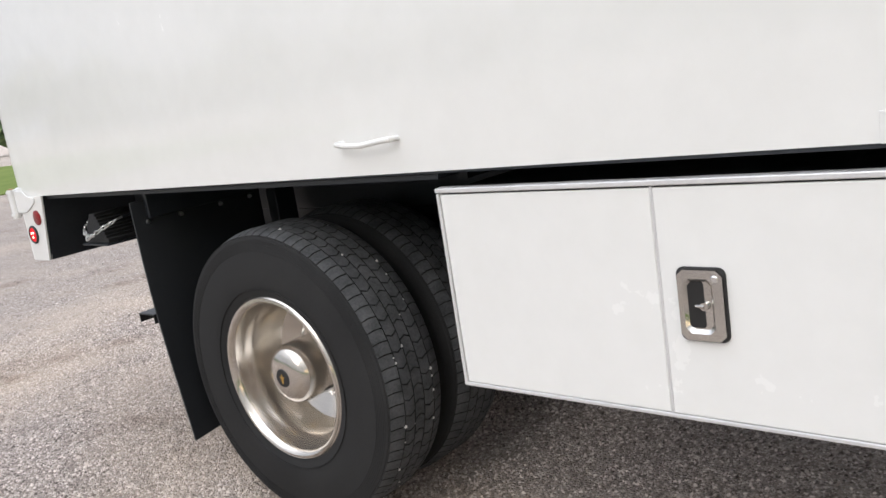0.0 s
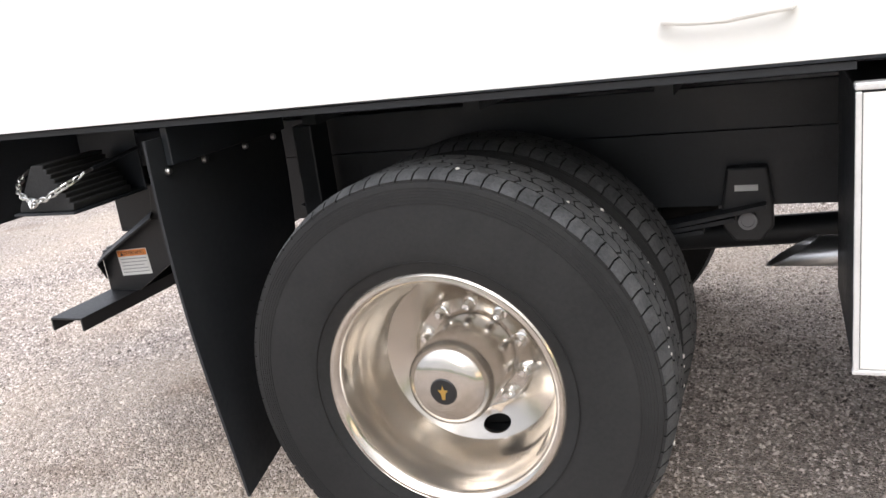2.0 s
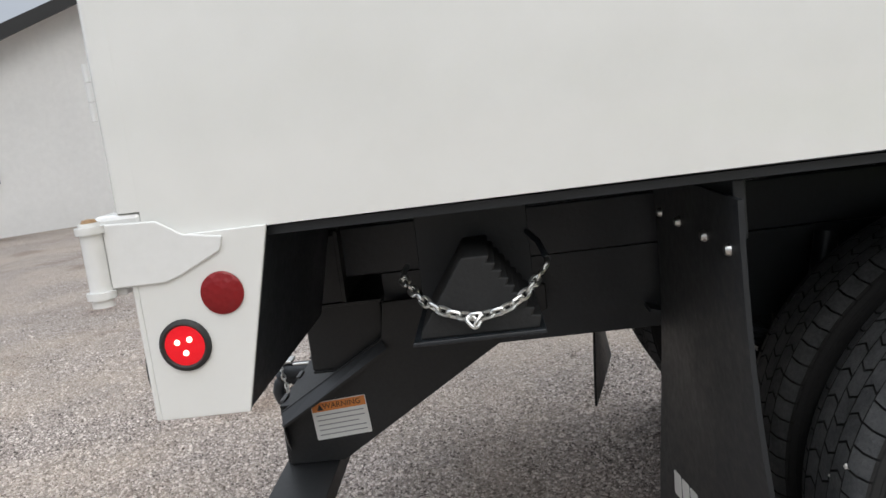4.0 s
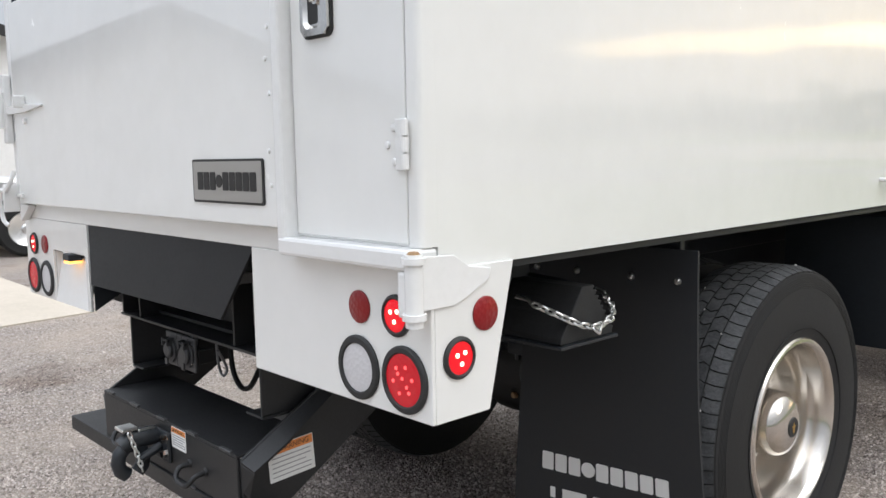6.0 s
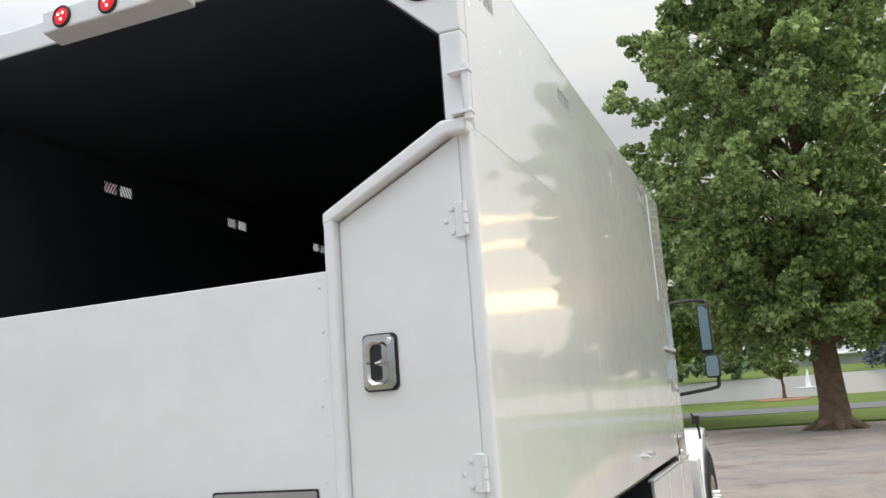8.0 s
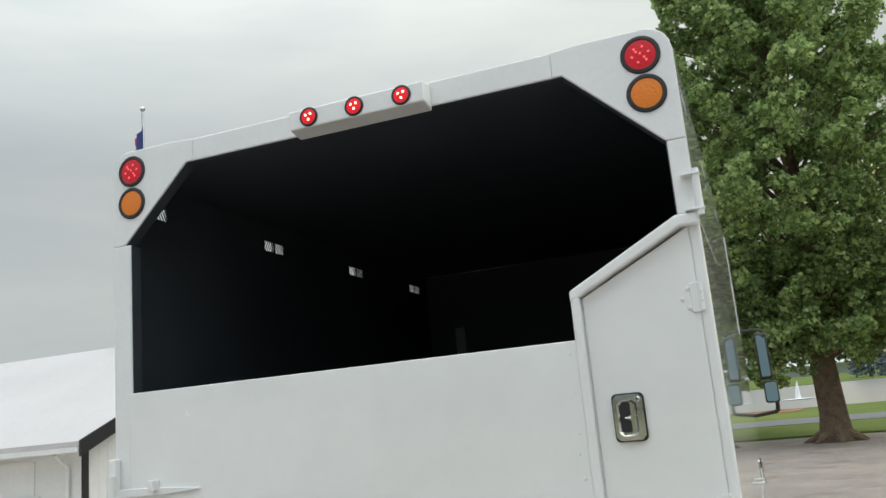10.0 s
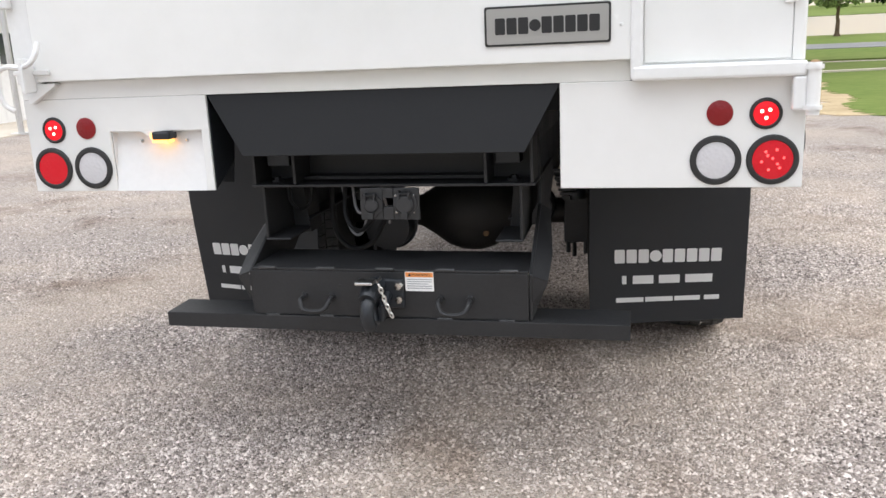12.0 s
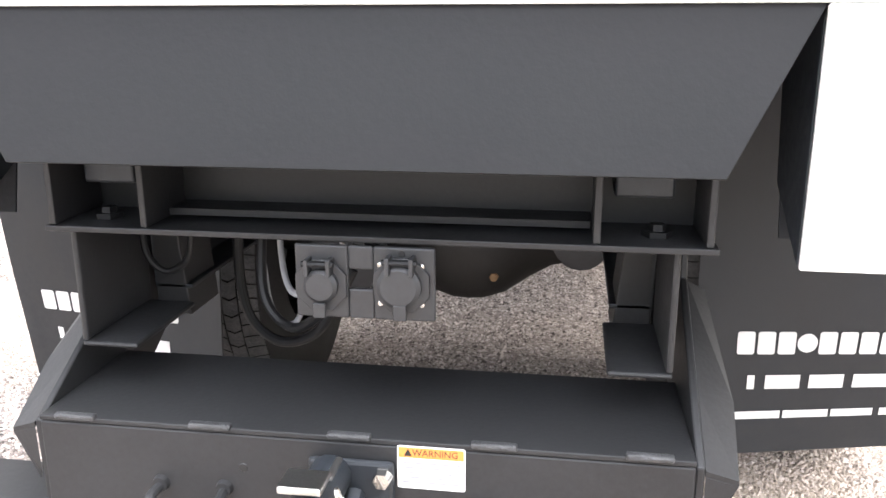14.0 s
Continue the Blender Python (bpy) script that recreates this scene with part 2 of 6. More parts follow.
def gravel_material():
    m = material("grey_gravel", (0.3, 0.28, 0.26), 0.9)
    t = m.node_tree
    b = t.nodes["Principled BSDF"]
    coord = t.nodes.new("ShaderNodeTexCoord")
    stone = node(t, "ShaderNodeTexVoronoi", Scale=85.0, Randomness=1.0)
    grit = node(t, "ShaderNodeTexVoronoi", Scale=210.0, Randomness=1.0)
    for n in (stone, grit):
        t.links.new(coord.outputs["Object"], n.inputs["Vector"])
    sep = t.nodes.new("ShaderNodeSeparateColor")
    t.links.new(stone.outputs["Color"], sep.inputs[0])
    sep2 = t.nodes.new("ShaderNodeSeparateColor")
    t.links.new(grit.outputs["Color"], sep2.inputs[0])
    own = math_node(t, "ADD", math_node(t, "MULTIPLY", sep.outputs[0], 0.6), math_node(t, "MULTIPLY", sep2.outputs[1], 0.4))
    col = ramp_node(t, own, ((0.05, (0.16, 0.131, 0.114)), (0.35, (0.31, 0.262, 0.230)), (0.65, (0.45, 0.388, 0.346)), (0.95, (0.70, 0.635, 0.582))))
    t.links.new(ground_tone(t, coord, col), b.inputs["Base Color"])
    h = math_node(t, "ADD", stone.outputs["Distance"], math_node(t, "MULTIPLY", grit.outputs["Distance"], 0.4))
    bump = node(t, "ShaderNodeBump", Strength=1.0, Distance=0.02)
    bump.invert = True
    t.links.new(h, bump.inputs["Height"])
    t.links.new(bump.outputs[0], b.inputs["Normal"])
    return m


GRAVEL = gravel_material()


def island_material(name, stops, rough=0.85, translucent=False, ground=False):
    """Each loose piece of the joined mesh takes its own tone."""
    m = material(name, (0.3, 0.3, 0.3), rough)
    t = m.node_tree
    b = t.nodes["Principled BSDF"]
    g = t.nodes.new("ShaderNodeNewGeometry")
    col = ramp_node(t, g.outputs["Random Per Island"], stops)
    if ground:
        col = ground_tone(t, t.nodes.new("ShaderNodeTexCoord"), col)
    t.links.new(col, b.inputs["Base Color"])
    if translucent:
        glow = t.nodes.new("ShaderNodeBsdfTranslucent")
        t.links.new(b.inputs["Base Color"].links[0].from_socket, glow.inputs["Color"])
        both = t.nodes.new("ShaderNodeMixShader")
        both.inputs[0].default_value = 0.5
        t.links.new(b.outputs[0], both.inputs[1])
        t.links.new(glow.outputs[0], both.inputs[2])
        t.links.new(both.outputs[0], t.nodes["Material Output"].inputs["Surface"])
    return m


STONES = island_material("loose_gravel_stones", ((0.0, (0.078, 0.064, 0.057)), (0.3, (0.26, 0.220, 0.198)), (0.65, (0.45, 0.390, 0.354)), (1.0, (0.79, 0.715, 0.662))), ground=True)
SPRUCE_LEAVES = island_material("blue_spruce_needles", ((0.0, (0.10, 0.12, 0.13)), (0.6, (0.17, 0.20, 0.22)), (1.0, (0.25, 0.29, 0.31))), 0.8)
LEAVES = island_material("maple_leaves", ((0.0, (0.115, 0.172, 0.062)), (0.5, (0.285, 0.385, 0.140)), (1.0, (0.56, 0.67, 0.28))), 0.5, True)
FAR_LEAVES = island_material("far_foliage", ((0.0, (0.07, 0.12, 0.05)), (0.6, (0.13, 0.19, 0.08)), (1.0, (0.20, 0.26, 0.11))), 0.8)
BARK = vary(material("rough_bark", (0.16, 0.12, 0.085), 0.95), (0.085, 0.058, 0.040), (0.23, 0.16, 0.105), 3.0, 18.0, 0.9)
MULCH = vary(material("bark_mulch", (0.30, 0.14, 0.07), 0.95), (0.20, 0.10, 0.05), (0.40, 0.20, 0.11), 2.0, 20.0, 0.6)
DRY_GRASS = vary(material("dry_grass", (0.35, 0.26, 0.15), 0.95), (0.26, 0.19, 0.10), (0.42, 0.33, 0.20), 1.5, 14.0, 0.5)
GRASS = vary(material("lawn", (0.10, 0.19, 0.045), 0.95, spec=0.1), (0.085, 0.125, 0.028), (0.15, 0.185, 0.05), 0.15, 3.0, 0.4)
WATER = material("pond_water", (0.19, 0.19, 0.18), 0.3)
WATER.node_tree.nodes["Principled BSDF"].inputs["IOR"].default_value = 1.33
SPRAY = vary(material("white_spray", (0.8, 0.8, 0.8), 0.9), (0.7, 0.7, 0.7), (0.85, 0.85, 0.85), 2.0, 12.0, 0.6)
CONCRETE = vary(material("pale_concrete", (0.56, 0.50, 0.42), 0.9), (0.42, 0.37, 0.305), (0.52, 0.46, 0.385), 0.8, 25.0, 0.2)
ASPHALT = vary(material("grey_asphalt", (0.14, 0.14, 0.145), 0.9), (0.11, 0.11, 0.115), (0.18, 0.18, 0.185), 0.5, 40.0, 0.2)
SIDING = vary(material("white_siding", (0.74, 0.74, 0.74), 0.6), (0.70, 0.70, 0.70), (0.78, 0.78, 0.78), 0.6, 8.0, 0.02)
ROOF = vary(material("pale_metal_roof", (0.62, 0.58, 0.57), 0.4), (0.46, 0.43, 0.425), (0.54, 0.505, 0.50), 0.3, 6.0, 0.03)
BLACK_TRIM = material("black_house_trim", (0.02, 0.02, 0.022), 0.5)
GLASS_DARK = material("dark_window_glass", (0.05, 0.055, 0.06), 0.05, coat=1.0)
POLE = vary(material("flagpole_aluminium", (0.62, 0.62, 0.62), 0.35, 0.8), (0.58, 0.58, 0.58), (0.68, 0.68, 0.68), 2.0, 30.0)
CAB_GLASS = material("cab_window_glass", (0.03, 0.035, 0.04), 0.05, coat=1.0)
SILVER_PAINT = vary(material("silver_car_paint", (0.30, 0.30, 0.31), 0.3, 0.7, coat=1.0), (0.46, 0.46, 0.47), (0.54, 0.54, 0.55), 2.0, 40.0)


# ---- mesh helpers ----
def part(name, bm, mat, parent=None, label="", bevel=0.0, smooth=False, category="", group="", kind="", segments=2):
    me = bpy.data.meshes.new(name)
    bmesh.ops.recalc_face_normals(bm, faces=bm.faces)
    bm.to_mesh(me)
    bm.free()
    if smooth:
        me.polygons.foreach_set("use_smooth", [True] * len(me.polygons))
        me.set_sharp_from_angle(angle=radians(35))
    for m in (mat if isinstance(mat, (list, tuple)) else (mat,)):
        me.materials.append(m)
    ob = new(name, me)
    if parent:
        ob.parent = parent
    if bevel:
        mod = ob.modifiers.new("edge", "BEVEL")
        mod.width, mod.segments, mod.limit_method, mod.angle_limit = bevel, segments, "ANGLE", radians(35)
    return tagged(ob, label, category, group, kind)


def each(name, bm, mat, parent, poses, label="", smooth=False):
    """Alike small pieces, each an object of its own on one mesh."""
    first = part(name, bm, mat, parent, label, smooth=smooth)
    first.matrix_basis = poses[0]
    for m in poses[1:]:
        shared(name, first.data, parent, m)
    return first


def shared(name, me, parent, m=None, label=""):
    ob = new(name, me)
    ob.parent = parent
    if m is not None:
        ob.matrix_basis = m
    return tagged(ob, label)


def box(bm, x0, x1, y0, y1, z0, z1):
    v = [bm.verts.new((x, y, z)) for x in (x0, x1) for y in (y0, y1) for z in (z0, z1)]
    for f in ((0, 1, 3, 2), (4, 6, 7, 5), (0, 4, 5, 1), (2, 3, 7, 6), (0, 2, 6, 4), (1, 5, 7, 3)):
        bm.faces.new([v[i] for i in f])
    return v


def boxes(*rows):
    bm = bmesh.new()
    for r in rows:
        box(bm, *r)
    return bm


def prism(bm, pts, axis, a, b):
    """A flat outline, pushed along an axis from a to b. The outline's pairs are the other two coordinates in order."""
    def at(p, s):
        return {"x": (s, p[0], p[1]), "y": (p[0], s, p[1]), "z": (p[0], p[1], s)}[axis]
    lo = [bm.verts.new(at(p, a)) for p in pts]
    hi = [bm.verts.new(at(p, b)) for p in pts]
    n = len(pts)
    bm.faces.new(lo)
    bm.faces.new(hi[::-1])
    for i in range(n):
        bm.faces.new((lo[i], lo[(i + 1) % n], hi[(i + 1) % n], hi[i]))


def prisms(pts, axis, a, b):
    bm = bmesh.new()
    prism(bm, pts, axis, a, b)
    return bm


def lathe(bm, profile, n=32, m=Matrix(), close=False, a0=0.0, a1=360.0):
    """profile: (radius, height) pairs, turned round z, then placed by m."""
    full = abs(a1 - a0 - 360) < 1e-6
    rings = []
    for r, h in profile:
        if r < 1e-5:
            rings.append([bm.verts.new(m @ Vector((0, 0, h)))])
        else:
            rings.append([bm.verts.new(m @ Vector((r * math.cos(a), r * math.sin(a), h)))
                          for a in (radians(a0 + (a1 - a0) * i / n) for i in range(n if full else n + 1))])
    pairs = list(zip(rings, rings[1:]))
    if close:
        pairs.append((rings[-1], rings[0]))
    for p, q in pairs:
        for i in range(n):
            j = (i + 1) % n if full else i + 1
            if len(p) == 1 and len(q) == 1:
                continue
            if len(p) == 1:
                bm.faces.new((p[0], q[i], q[j]))
            elif len(q) == 1:
                bm.faces.new((p[i], q[0], p[j]))
            else:
                bm.faces.new((p[i], q[i], q[j], p[j]))


def lathes(profile, n=32, m=Matrix(), close=False):
    bm = bmesh.new()
    lathe(bm, profile, n, m, close)
    return bm


def tube(bm, pts, r, n=8, caps=True):
    pts = [Vector(p) for p in pts]
    radii = r if isinstance(r, (list, tuple)) else [r] * len(pts)
    rings = []
    side = None
    for i, p in enumerate(pts):
        d = (pts[min(i + 1, len(pts) - 1)] - pts[max(i - 1, 0)]).normalized()
        if side is None:
            side = d.orthogonal().normalized()
        side = (side - d * side.dot(d)).normalized()
        up = d.cross(side)
        rings.append([bm.verts.new(p + radii[i] * (math.cos(2 * math.pi * k / n) * side + math.sin(2 * math.pi * k / n) * up)) for k in range(n)])
    for a, b in zip(rings, rings[1:]):
        for k in range(n):
            bm.faces.new((a[k], a[(k + 1) % n], b[(k + 1) % n], b[k]))
    if caps:
        bm.faces.new(rings[0][::-1])
        bm.faces.new(rings[-1])


def rounded_path(pts, steps=5):
    """A smooth line through the points."""
    v = [Vector(p) for p in pts]
    v = [v[0] * 2 - v[1]] + v + [v[-1] * 2 - v[-2]]
    out = []
    for a, b, c, d in zip(v, v[1:], v[2:], v[3:]):
        for i in range(steps):
            t = i / steps
            out.append(0.5 * (2 * b + (c - a) * t + (2 * a - 5 * b + 4 * c - d) * t * t + (3 * b - a - 3 * c + d) * t ** 3))
    return out + [v[-2]]


def tubes(pts, r, n=8):
    bm = bmesh.new()
    tube(bm, pts, r, n)
    return bm


def rounded(w, h, r, n=5, cx=0.0, cy=0.0):
    out = []
    for sx, sy, a in ((1, 1, 0), (-1, 1, 90), (-1, -1, 180), (1, -1, 270)):
        for i in range(n + 1):
            t = radians(a + 90 * i / n)
            out.append((cx + sx * (w / 2 - r) + r * math.cos(t), cy + sy * (h / 2 - r) + r * math.sin(t)))
    return out


def thing(name, label, category, x=0.0, y=0.0, z=0.0, group=""):
    ob = new(name)
    ob.empty_display_size = 0.2
    ob.location = (x, y, z)
    return tagged(ob, label, category, group)


FACE_REAR = pose(0, 0, 0, 90, 0, 0)       # local z looks to -y
FACE_RIGHT = pose(0, 0, 0, 90, 0, 90)     # local z looks to +x


# ---- the truck: box body ----
HW, LEN, FLOOR, TOP = 1.235, 4.30, 1.258, 3.13
truck = thing("chip_truck", "white forestry chip truck with a tall steel box body", "truck")
VENTS = (0.11, 1.18, 2.25, 3.32)


def side_panel(sign):
    """Sheet wall with vent openings high up."""
    rows = []
    a, b = sorted((sign * (HW - 0.010), sign * HW))
    z0, z1 = 2.925, 2.985
    y = 0.031
    for v in VENTS:
        rows.append((a, b, y, v, z0, z1))
        y = v + 0.21
    rows.append((a, b, y, LEN, z0, z1))
    rows.append((a, b, 0.031, LEN, z1, TOP - 0.04))
    return rows


def lower_panel(sign):
    """The sheet below the vents; its lower edge rises a little towards the cab, then drops behind it."""
    a, b = sorted((sign * (HW - 0.010), sign * HW))
    return prisms([(0.031, FLOOR), (3.80, FLOOR + 0.011), (3.80, 1.215), (LEN, 1.215), (LEN, 2.925), (0.031, 2.925)], "x", a, b)


def liner_rows(sign):
    """Wall sheet below the vents, a strip above them, and the pieces between them."""
    a, b = sorted((sign * (HW - 0.016), sign * (HW - 0.010)))
    y, rows = 0.031, []
    for v in VENTS:
        rows.append((a, b, y, v, 2.9252, 2.9848))
        y = v + 0.21
    rows.append((a, b, y, 3.70, 2.9252, 2.9848))
    return rows + [(a, b, 0.031, 3.70, 2.985, TOP - 0.038), (a, b, 0.031, 3.70, FLOOR + 0.05, 2.925)]


for sign in (1, -1):
    for row in side_panel(sign):
        part("side_panel", boxes(row), WHITE, truck, "glossy white painted steel side")
    part("side_panel", lower_panel(sign), WHITE, truck, "glossy white painted steel side")
    for row in liner_rows(sign):
        part("inner_liner", boxes(row), LINER, truck)
    for v in VENTS:
        for near, far, paint in ((0.0165, 0.0145, LINER), (0.0030, 0.0008, WHITE)):
            a, b = sorted((sign * (HW - near), sign * (HW - far)))
            bm = bmesh.new()
            for k in range(11):
                c, lean = v + 0.21 * k / 10, (0.034 if k < 5 else -0.034)
                if k == 5:
                    prism(bm, [(c - 0.012, 2.9252), (c + 0.012, 2.9252), (c + 0.004, 2.9848), (c - 0.004, 2.9848)], "x", a, b)
                else:
                    prism(bm, [(c - 0.0036 - lean / 2, 2.9252), (c + 0.0036 - lean / 2, 2.9252), (c + 0.0036 + lean / 2, 2.9848), (c - 0.0036 + lean / 2, 2.9848)], "x", a, b)
            part("vent_louvre", bm, paint, truck, kind="stuff")
part("floor_panel", boxes((-HW + 0.01, HW - 0.01, 0.02, LEN, FLOOR, FLOOR + 0.05)), LINER, truck, "black box floor")
part("front_bulkhead", boxes((-HW + 0.01, HW - 0.01, 3.70, 3.72, FLOOR + 0.05, TOP - 0.05)), LINER, truck, "black inner front wall")
part("front_wall", boxes((-HW + 0.012, HW - 0.012, LEN - 0.01, LEN, FLOOR + 0.05, TOP - 0.05)), WHITE, truck)
bm = bmesh.new()
arc = [(HW - 0.04 + 0.04 * math.cos(radians(a)), TOP - 0.04 + 0.04 * math.sin(radians(a))) for a in range(0, 91, 15)]
outer = arc + [(-x, z) for x, z in arc[::-1]]
inner = [(-HW + 0.012, TOP - 0.04), (-HW + 0.05, TOP - 0.012), (HW - 0.05, TOP - 0.012), (HW - 0.012, TOP - 0.04)]
prism(bm, outer + inner, "y", 0.031, LEN)
part("roof_panel", bm, WHITE, truck)
part("roof_liner", boxes((-HW + 0.0165, HW - 0.0165, 0.032, 3.6995, TOP - 0.046, TOP - 0.0405)), LINER, truck, "black inner ceiling")
part("liner_brace", boxes((-0.98, -0.90, 3.66, 3.698, FLOOR + 0.05, 2.62)), WIRE, truck, "dark upright brace on the front wall")

# rear frame: posts, corner gussets with lamps, header
for sign in (1, -1):
    g = [(sign * x, z) for x, z in ((1.168, 2.742), (1.235, 2.742), (1.235, 3.072), (1.229, 3.110), (1.212, 3.140), (1.185, 3.160), (1.150, 3.170), (0.90, 3.170), (0.80, 3.1625), (0.80, 3.062), (0.835, 3.062))]
    if sign < 0:
        g = g[::-1]
    part("corner_gusset", prisms(g, "y", -0.03, 0.0305), WHITE_TRIM, truck, "white upper corner plate", bevel=0.005)
part("rear_post", boxes((-1.235, -1.140, -0.028, 0.0305, 1.315, 2.742)), WHITE_TRIM, truck, bevel=0.006)
part("rear_post", boxes((1.168, 1.235, -0.028, 0.0305, 2.476, 2.742)), WHITE_TRIM, truck, bevel=0.006)
part("header_beam", boxes((-0.80, 0.80, -0.028, 0.0305, 3.062, 3.162)), WHITE_TRIM, truck, bevel=0.006)
# black edging inside the opening
reveal = [(1.168, 2.476), (1.168, 2.742), (0.835, 3.062), (-0.835, 3.062), (-1.168, 2.742), (-1.140, 2.7415), (-1.140, 2.096)]
inside = [(1.165, 2.476), (1.165, 2.7407), (0.8338, 3.059), (-0.8338, 3.059), (-1.1655, 2.7395), (-1.137, 2.7385), (-1.137, 2.096)]
bm = bmesh.new()
for (p, q), (u, v) in zip(zip(reveal, reveal[1:]), zip(inside, inside[1:])):
    prism(bm, [p, q, v, u], "y", -0.0235, 0.0312)
part("opening_edging", bm, LINER, truck, "black edging inside the rear opening")
part("lamp_box", prisms([(-0.115, 3.055), (-0.115, 3.135), (-0.03, 3.145), (-0.0285, 3.04)], "x", -0.265, 0.32), WHITE_TRIM, truck, "white box for three marker lamps", bevel=0.006)

# swinging chip gate
part("chip_gate", boxes((-1.148, 0.770, -0.040, -0.004, 1.322, 2.094)), WHITE, truck, "plain white steel rear gate", bevel=0.004)
part("gate_inner", boxes((-1.148, 0.768, -0.0035, 0.0115, 1.3232, 2.085)), LINER, truck)

# narrow corner door with its raised frame
part("corner_door", prisms([(0.806, 1.310), (1.196, 1.310), (1.196, 2.435), (0.806, 2.238)], "y", -0.014, -0.0078), WHITE, truck, "narrow white rear door", bevel=0.003)
part("door_recess", prisms([(0.78, 1.27), (1.199, 1.27), (1.199, 2.44), (0.78, 2.22)], "y", -0.008, 0.030), WHITE_TRIM, truck)
part("door_stile", boxes((0.7692, 0.802, -0.048, 0.016, 1.2650, 2.262)), WHITE_TRIM, truck, bevel=0.008)
part("door_sill", boxes((0.7725, 1.235, -0.050, 0.0305, 1.2622, 1.304)), WHITE_TRIM, truck, bevel=0.008)
part("door_edge", prisms([(1.1995, -0.012), (1.222, -0.012)] + [(1.222 + 0.013 * math.sin(radians(a)), 0.001 - 0.013 * math.cos(radians(a))) for a in range(15, 91, 15)] + [(1.235, 0.0309), (1.1995, 0.0309)], "z", 1.305, 2.452), WHITE, truck, smooth=True)
part("door_rake", prisms([(0.768, 2.222), (0.768, 2.264), (1.16, 2.474), (1.234, 2.474), (1.234, 2.432), (1.17, 2.432)], "y", -0.05, 0.0305), WHITE_TRIM, truck, bevel=0.008)


def hinge(x, z, lean):
    h = part("hinge", boxes((x - 0.003, x + 0.028, -0.021, -0.011, z - 0.05, z + 0.05)), WHITE_TRIM, truck, "white strap hinge", bevel=0.002)
    each("hinge_barrel", tubes([(0, 0, -0.0145), (0, 0, 0.0145)], 0.008, 10), WHITE_TRIM, h, [pose(x + 0.030, -0.024, z + k) for k in (-0.032, 0.0, 0.032)])
    each("hinge_bolt", lathes([(0.0, 0.006), (0.007, 0.004), (0.008, 0.0)], 10), WHITE_TRIM, h, [pose(x + dx, -0.0145, z + dz) @ FACE_REAR for dx, dz in ((-0.012, 0.033), (-0.032, 0.0), (-0.012, -0.033))], smooth=True)
    return h


hinge(1.175, 1.505, 0)
hinge(1.175, 2.190, 0)
each("rivet", lathes([(0.0, 0.004), (0.005, 0.003), (0.006, 0.0)], 8), WHITE_TRIM, truck, [pose(0.742 + 0.008 * math.sin(z * 40), -0.040, z) @ FACE_REAR for z in (1.42, 1.50, 1.63, 1.71, 1.78, 1.92, 2.05)], smooth=True)


# ---- paddle latches ----
def latch(m, w, h, owner, flat=False):
    """Stainless tray latch with a black gasket, T-handle and key lock; local z looks outwards."""
    g = part("latch_gasket", prisms(rounded(w + 0.009, h + 0.009, 0.018), "z", 0.0, 0.005), GROMMET, owner, "stainless paddle latch with a black gasket")
    g.matrix_basis = m
    bm = bmesh.new()
    rim_o, rim_i = rounded(w, h, 0.014, 1), rounded(w * 0.66, h * 0.78, 0.013, 1, cx=-w * 0.05, cy=-0.002)
    deep = rounded(w * 0.52, h * 0.68, 0.011, 1, cx=-w * 0.05, cy=-0.002)
    rows = [[bm.verts.new((x, y, z)) for x, y in pts] for pts, z in ((rim_o, 0.0051), (rim_o, 0.0145), (rim_i, 0.0150), (deep, 0.0056))]
    n = len(rim_i)
    for p, q in zip(rows, rows[1:]):
        for i in range(n):
            bm.faces.new((p[i], p[(i + 1) % n], q[(i + 1) % n], q[i]))
    bm.faces.new(rows[-1])
    part("latch_tray", bm, STEEL, g, smooth=True)
    # Black plate stands in for the dark reflection in the dish's left half.
    part("latch_reflection", prisms(rounded(w * 0.36, h * 0.66, 0.008, cx=-w * 0.13), "z", 0.0058, 0.0066), DARK, g)
    bm = bmesh.new()
    tube(bm, [(-w * 0.14, -0.002, 0.010), (w * 0.06, -0.002, 0.011)], [0.004, 0.006], 10)
    tube(bm, [(w * 0.06, -0.002, 0.006), (w * 0.06, -0.002, 0.014)], 0.010, 16)
    part("t_handle", bm, STEEL, g, smooth=True)
    part("key_lock", lathes([(0.0, 0.018), (0.007, 0.018), (0.009, 0.016), (0.009, 0.013)], 16, pose(w * 0.34, h * 0.38, 0)), CHROME, g, smooth=True)
    return g


latch(pose(0.917, -0.014, 1.818) @ FACE_REAR, 0.100, 0.152, truck)


# ---- lamps ----
def round_lamp(m, r_ring, r_lens, lens, owner, leds=(), label=""):
    """A flush lamp in a rubber grommet; local z looks outwards."""
    g = part("lamp_grommet", lathes([(r_lens, 0.0), (r_lens, 0.006), (r_lens + 0.003, 0.009), (r_ring - 0.004, 0.008), (r_ring, 0.004), (r_ring, 0.0)], 36), GROMMET, owner, label, smooth=True)
    g.matrix_basis = m
    part("lamp_lens", lathes([(0.0, 0.008), (r_lens * 0.6, 0.0072), (r_lens, 0.005)], 32), lens, g, smooth=True)
    if leds:
        big = 1.55 if len(leds) < 4 else 1.25
        each("led_spot", lathes([(0.0, 0.0094), (0.0030 * big, 0.0090), (0.0034 * big, 0.0072)], 10), LED if len(leds) < 4 else LED_DIM, g, [pose(x, y, 0) for x, y in leds])
    return g


def reflector(m, r, owner):
    g = part("reflector", lathes([(0.0, 0.005), (r - 0.003, 0.005), (r, 0.003), (r, 0.0)], 32), RED_REFL, owner, "round red stick-on reflector", smooth=True)
    g.matrix_basis = m


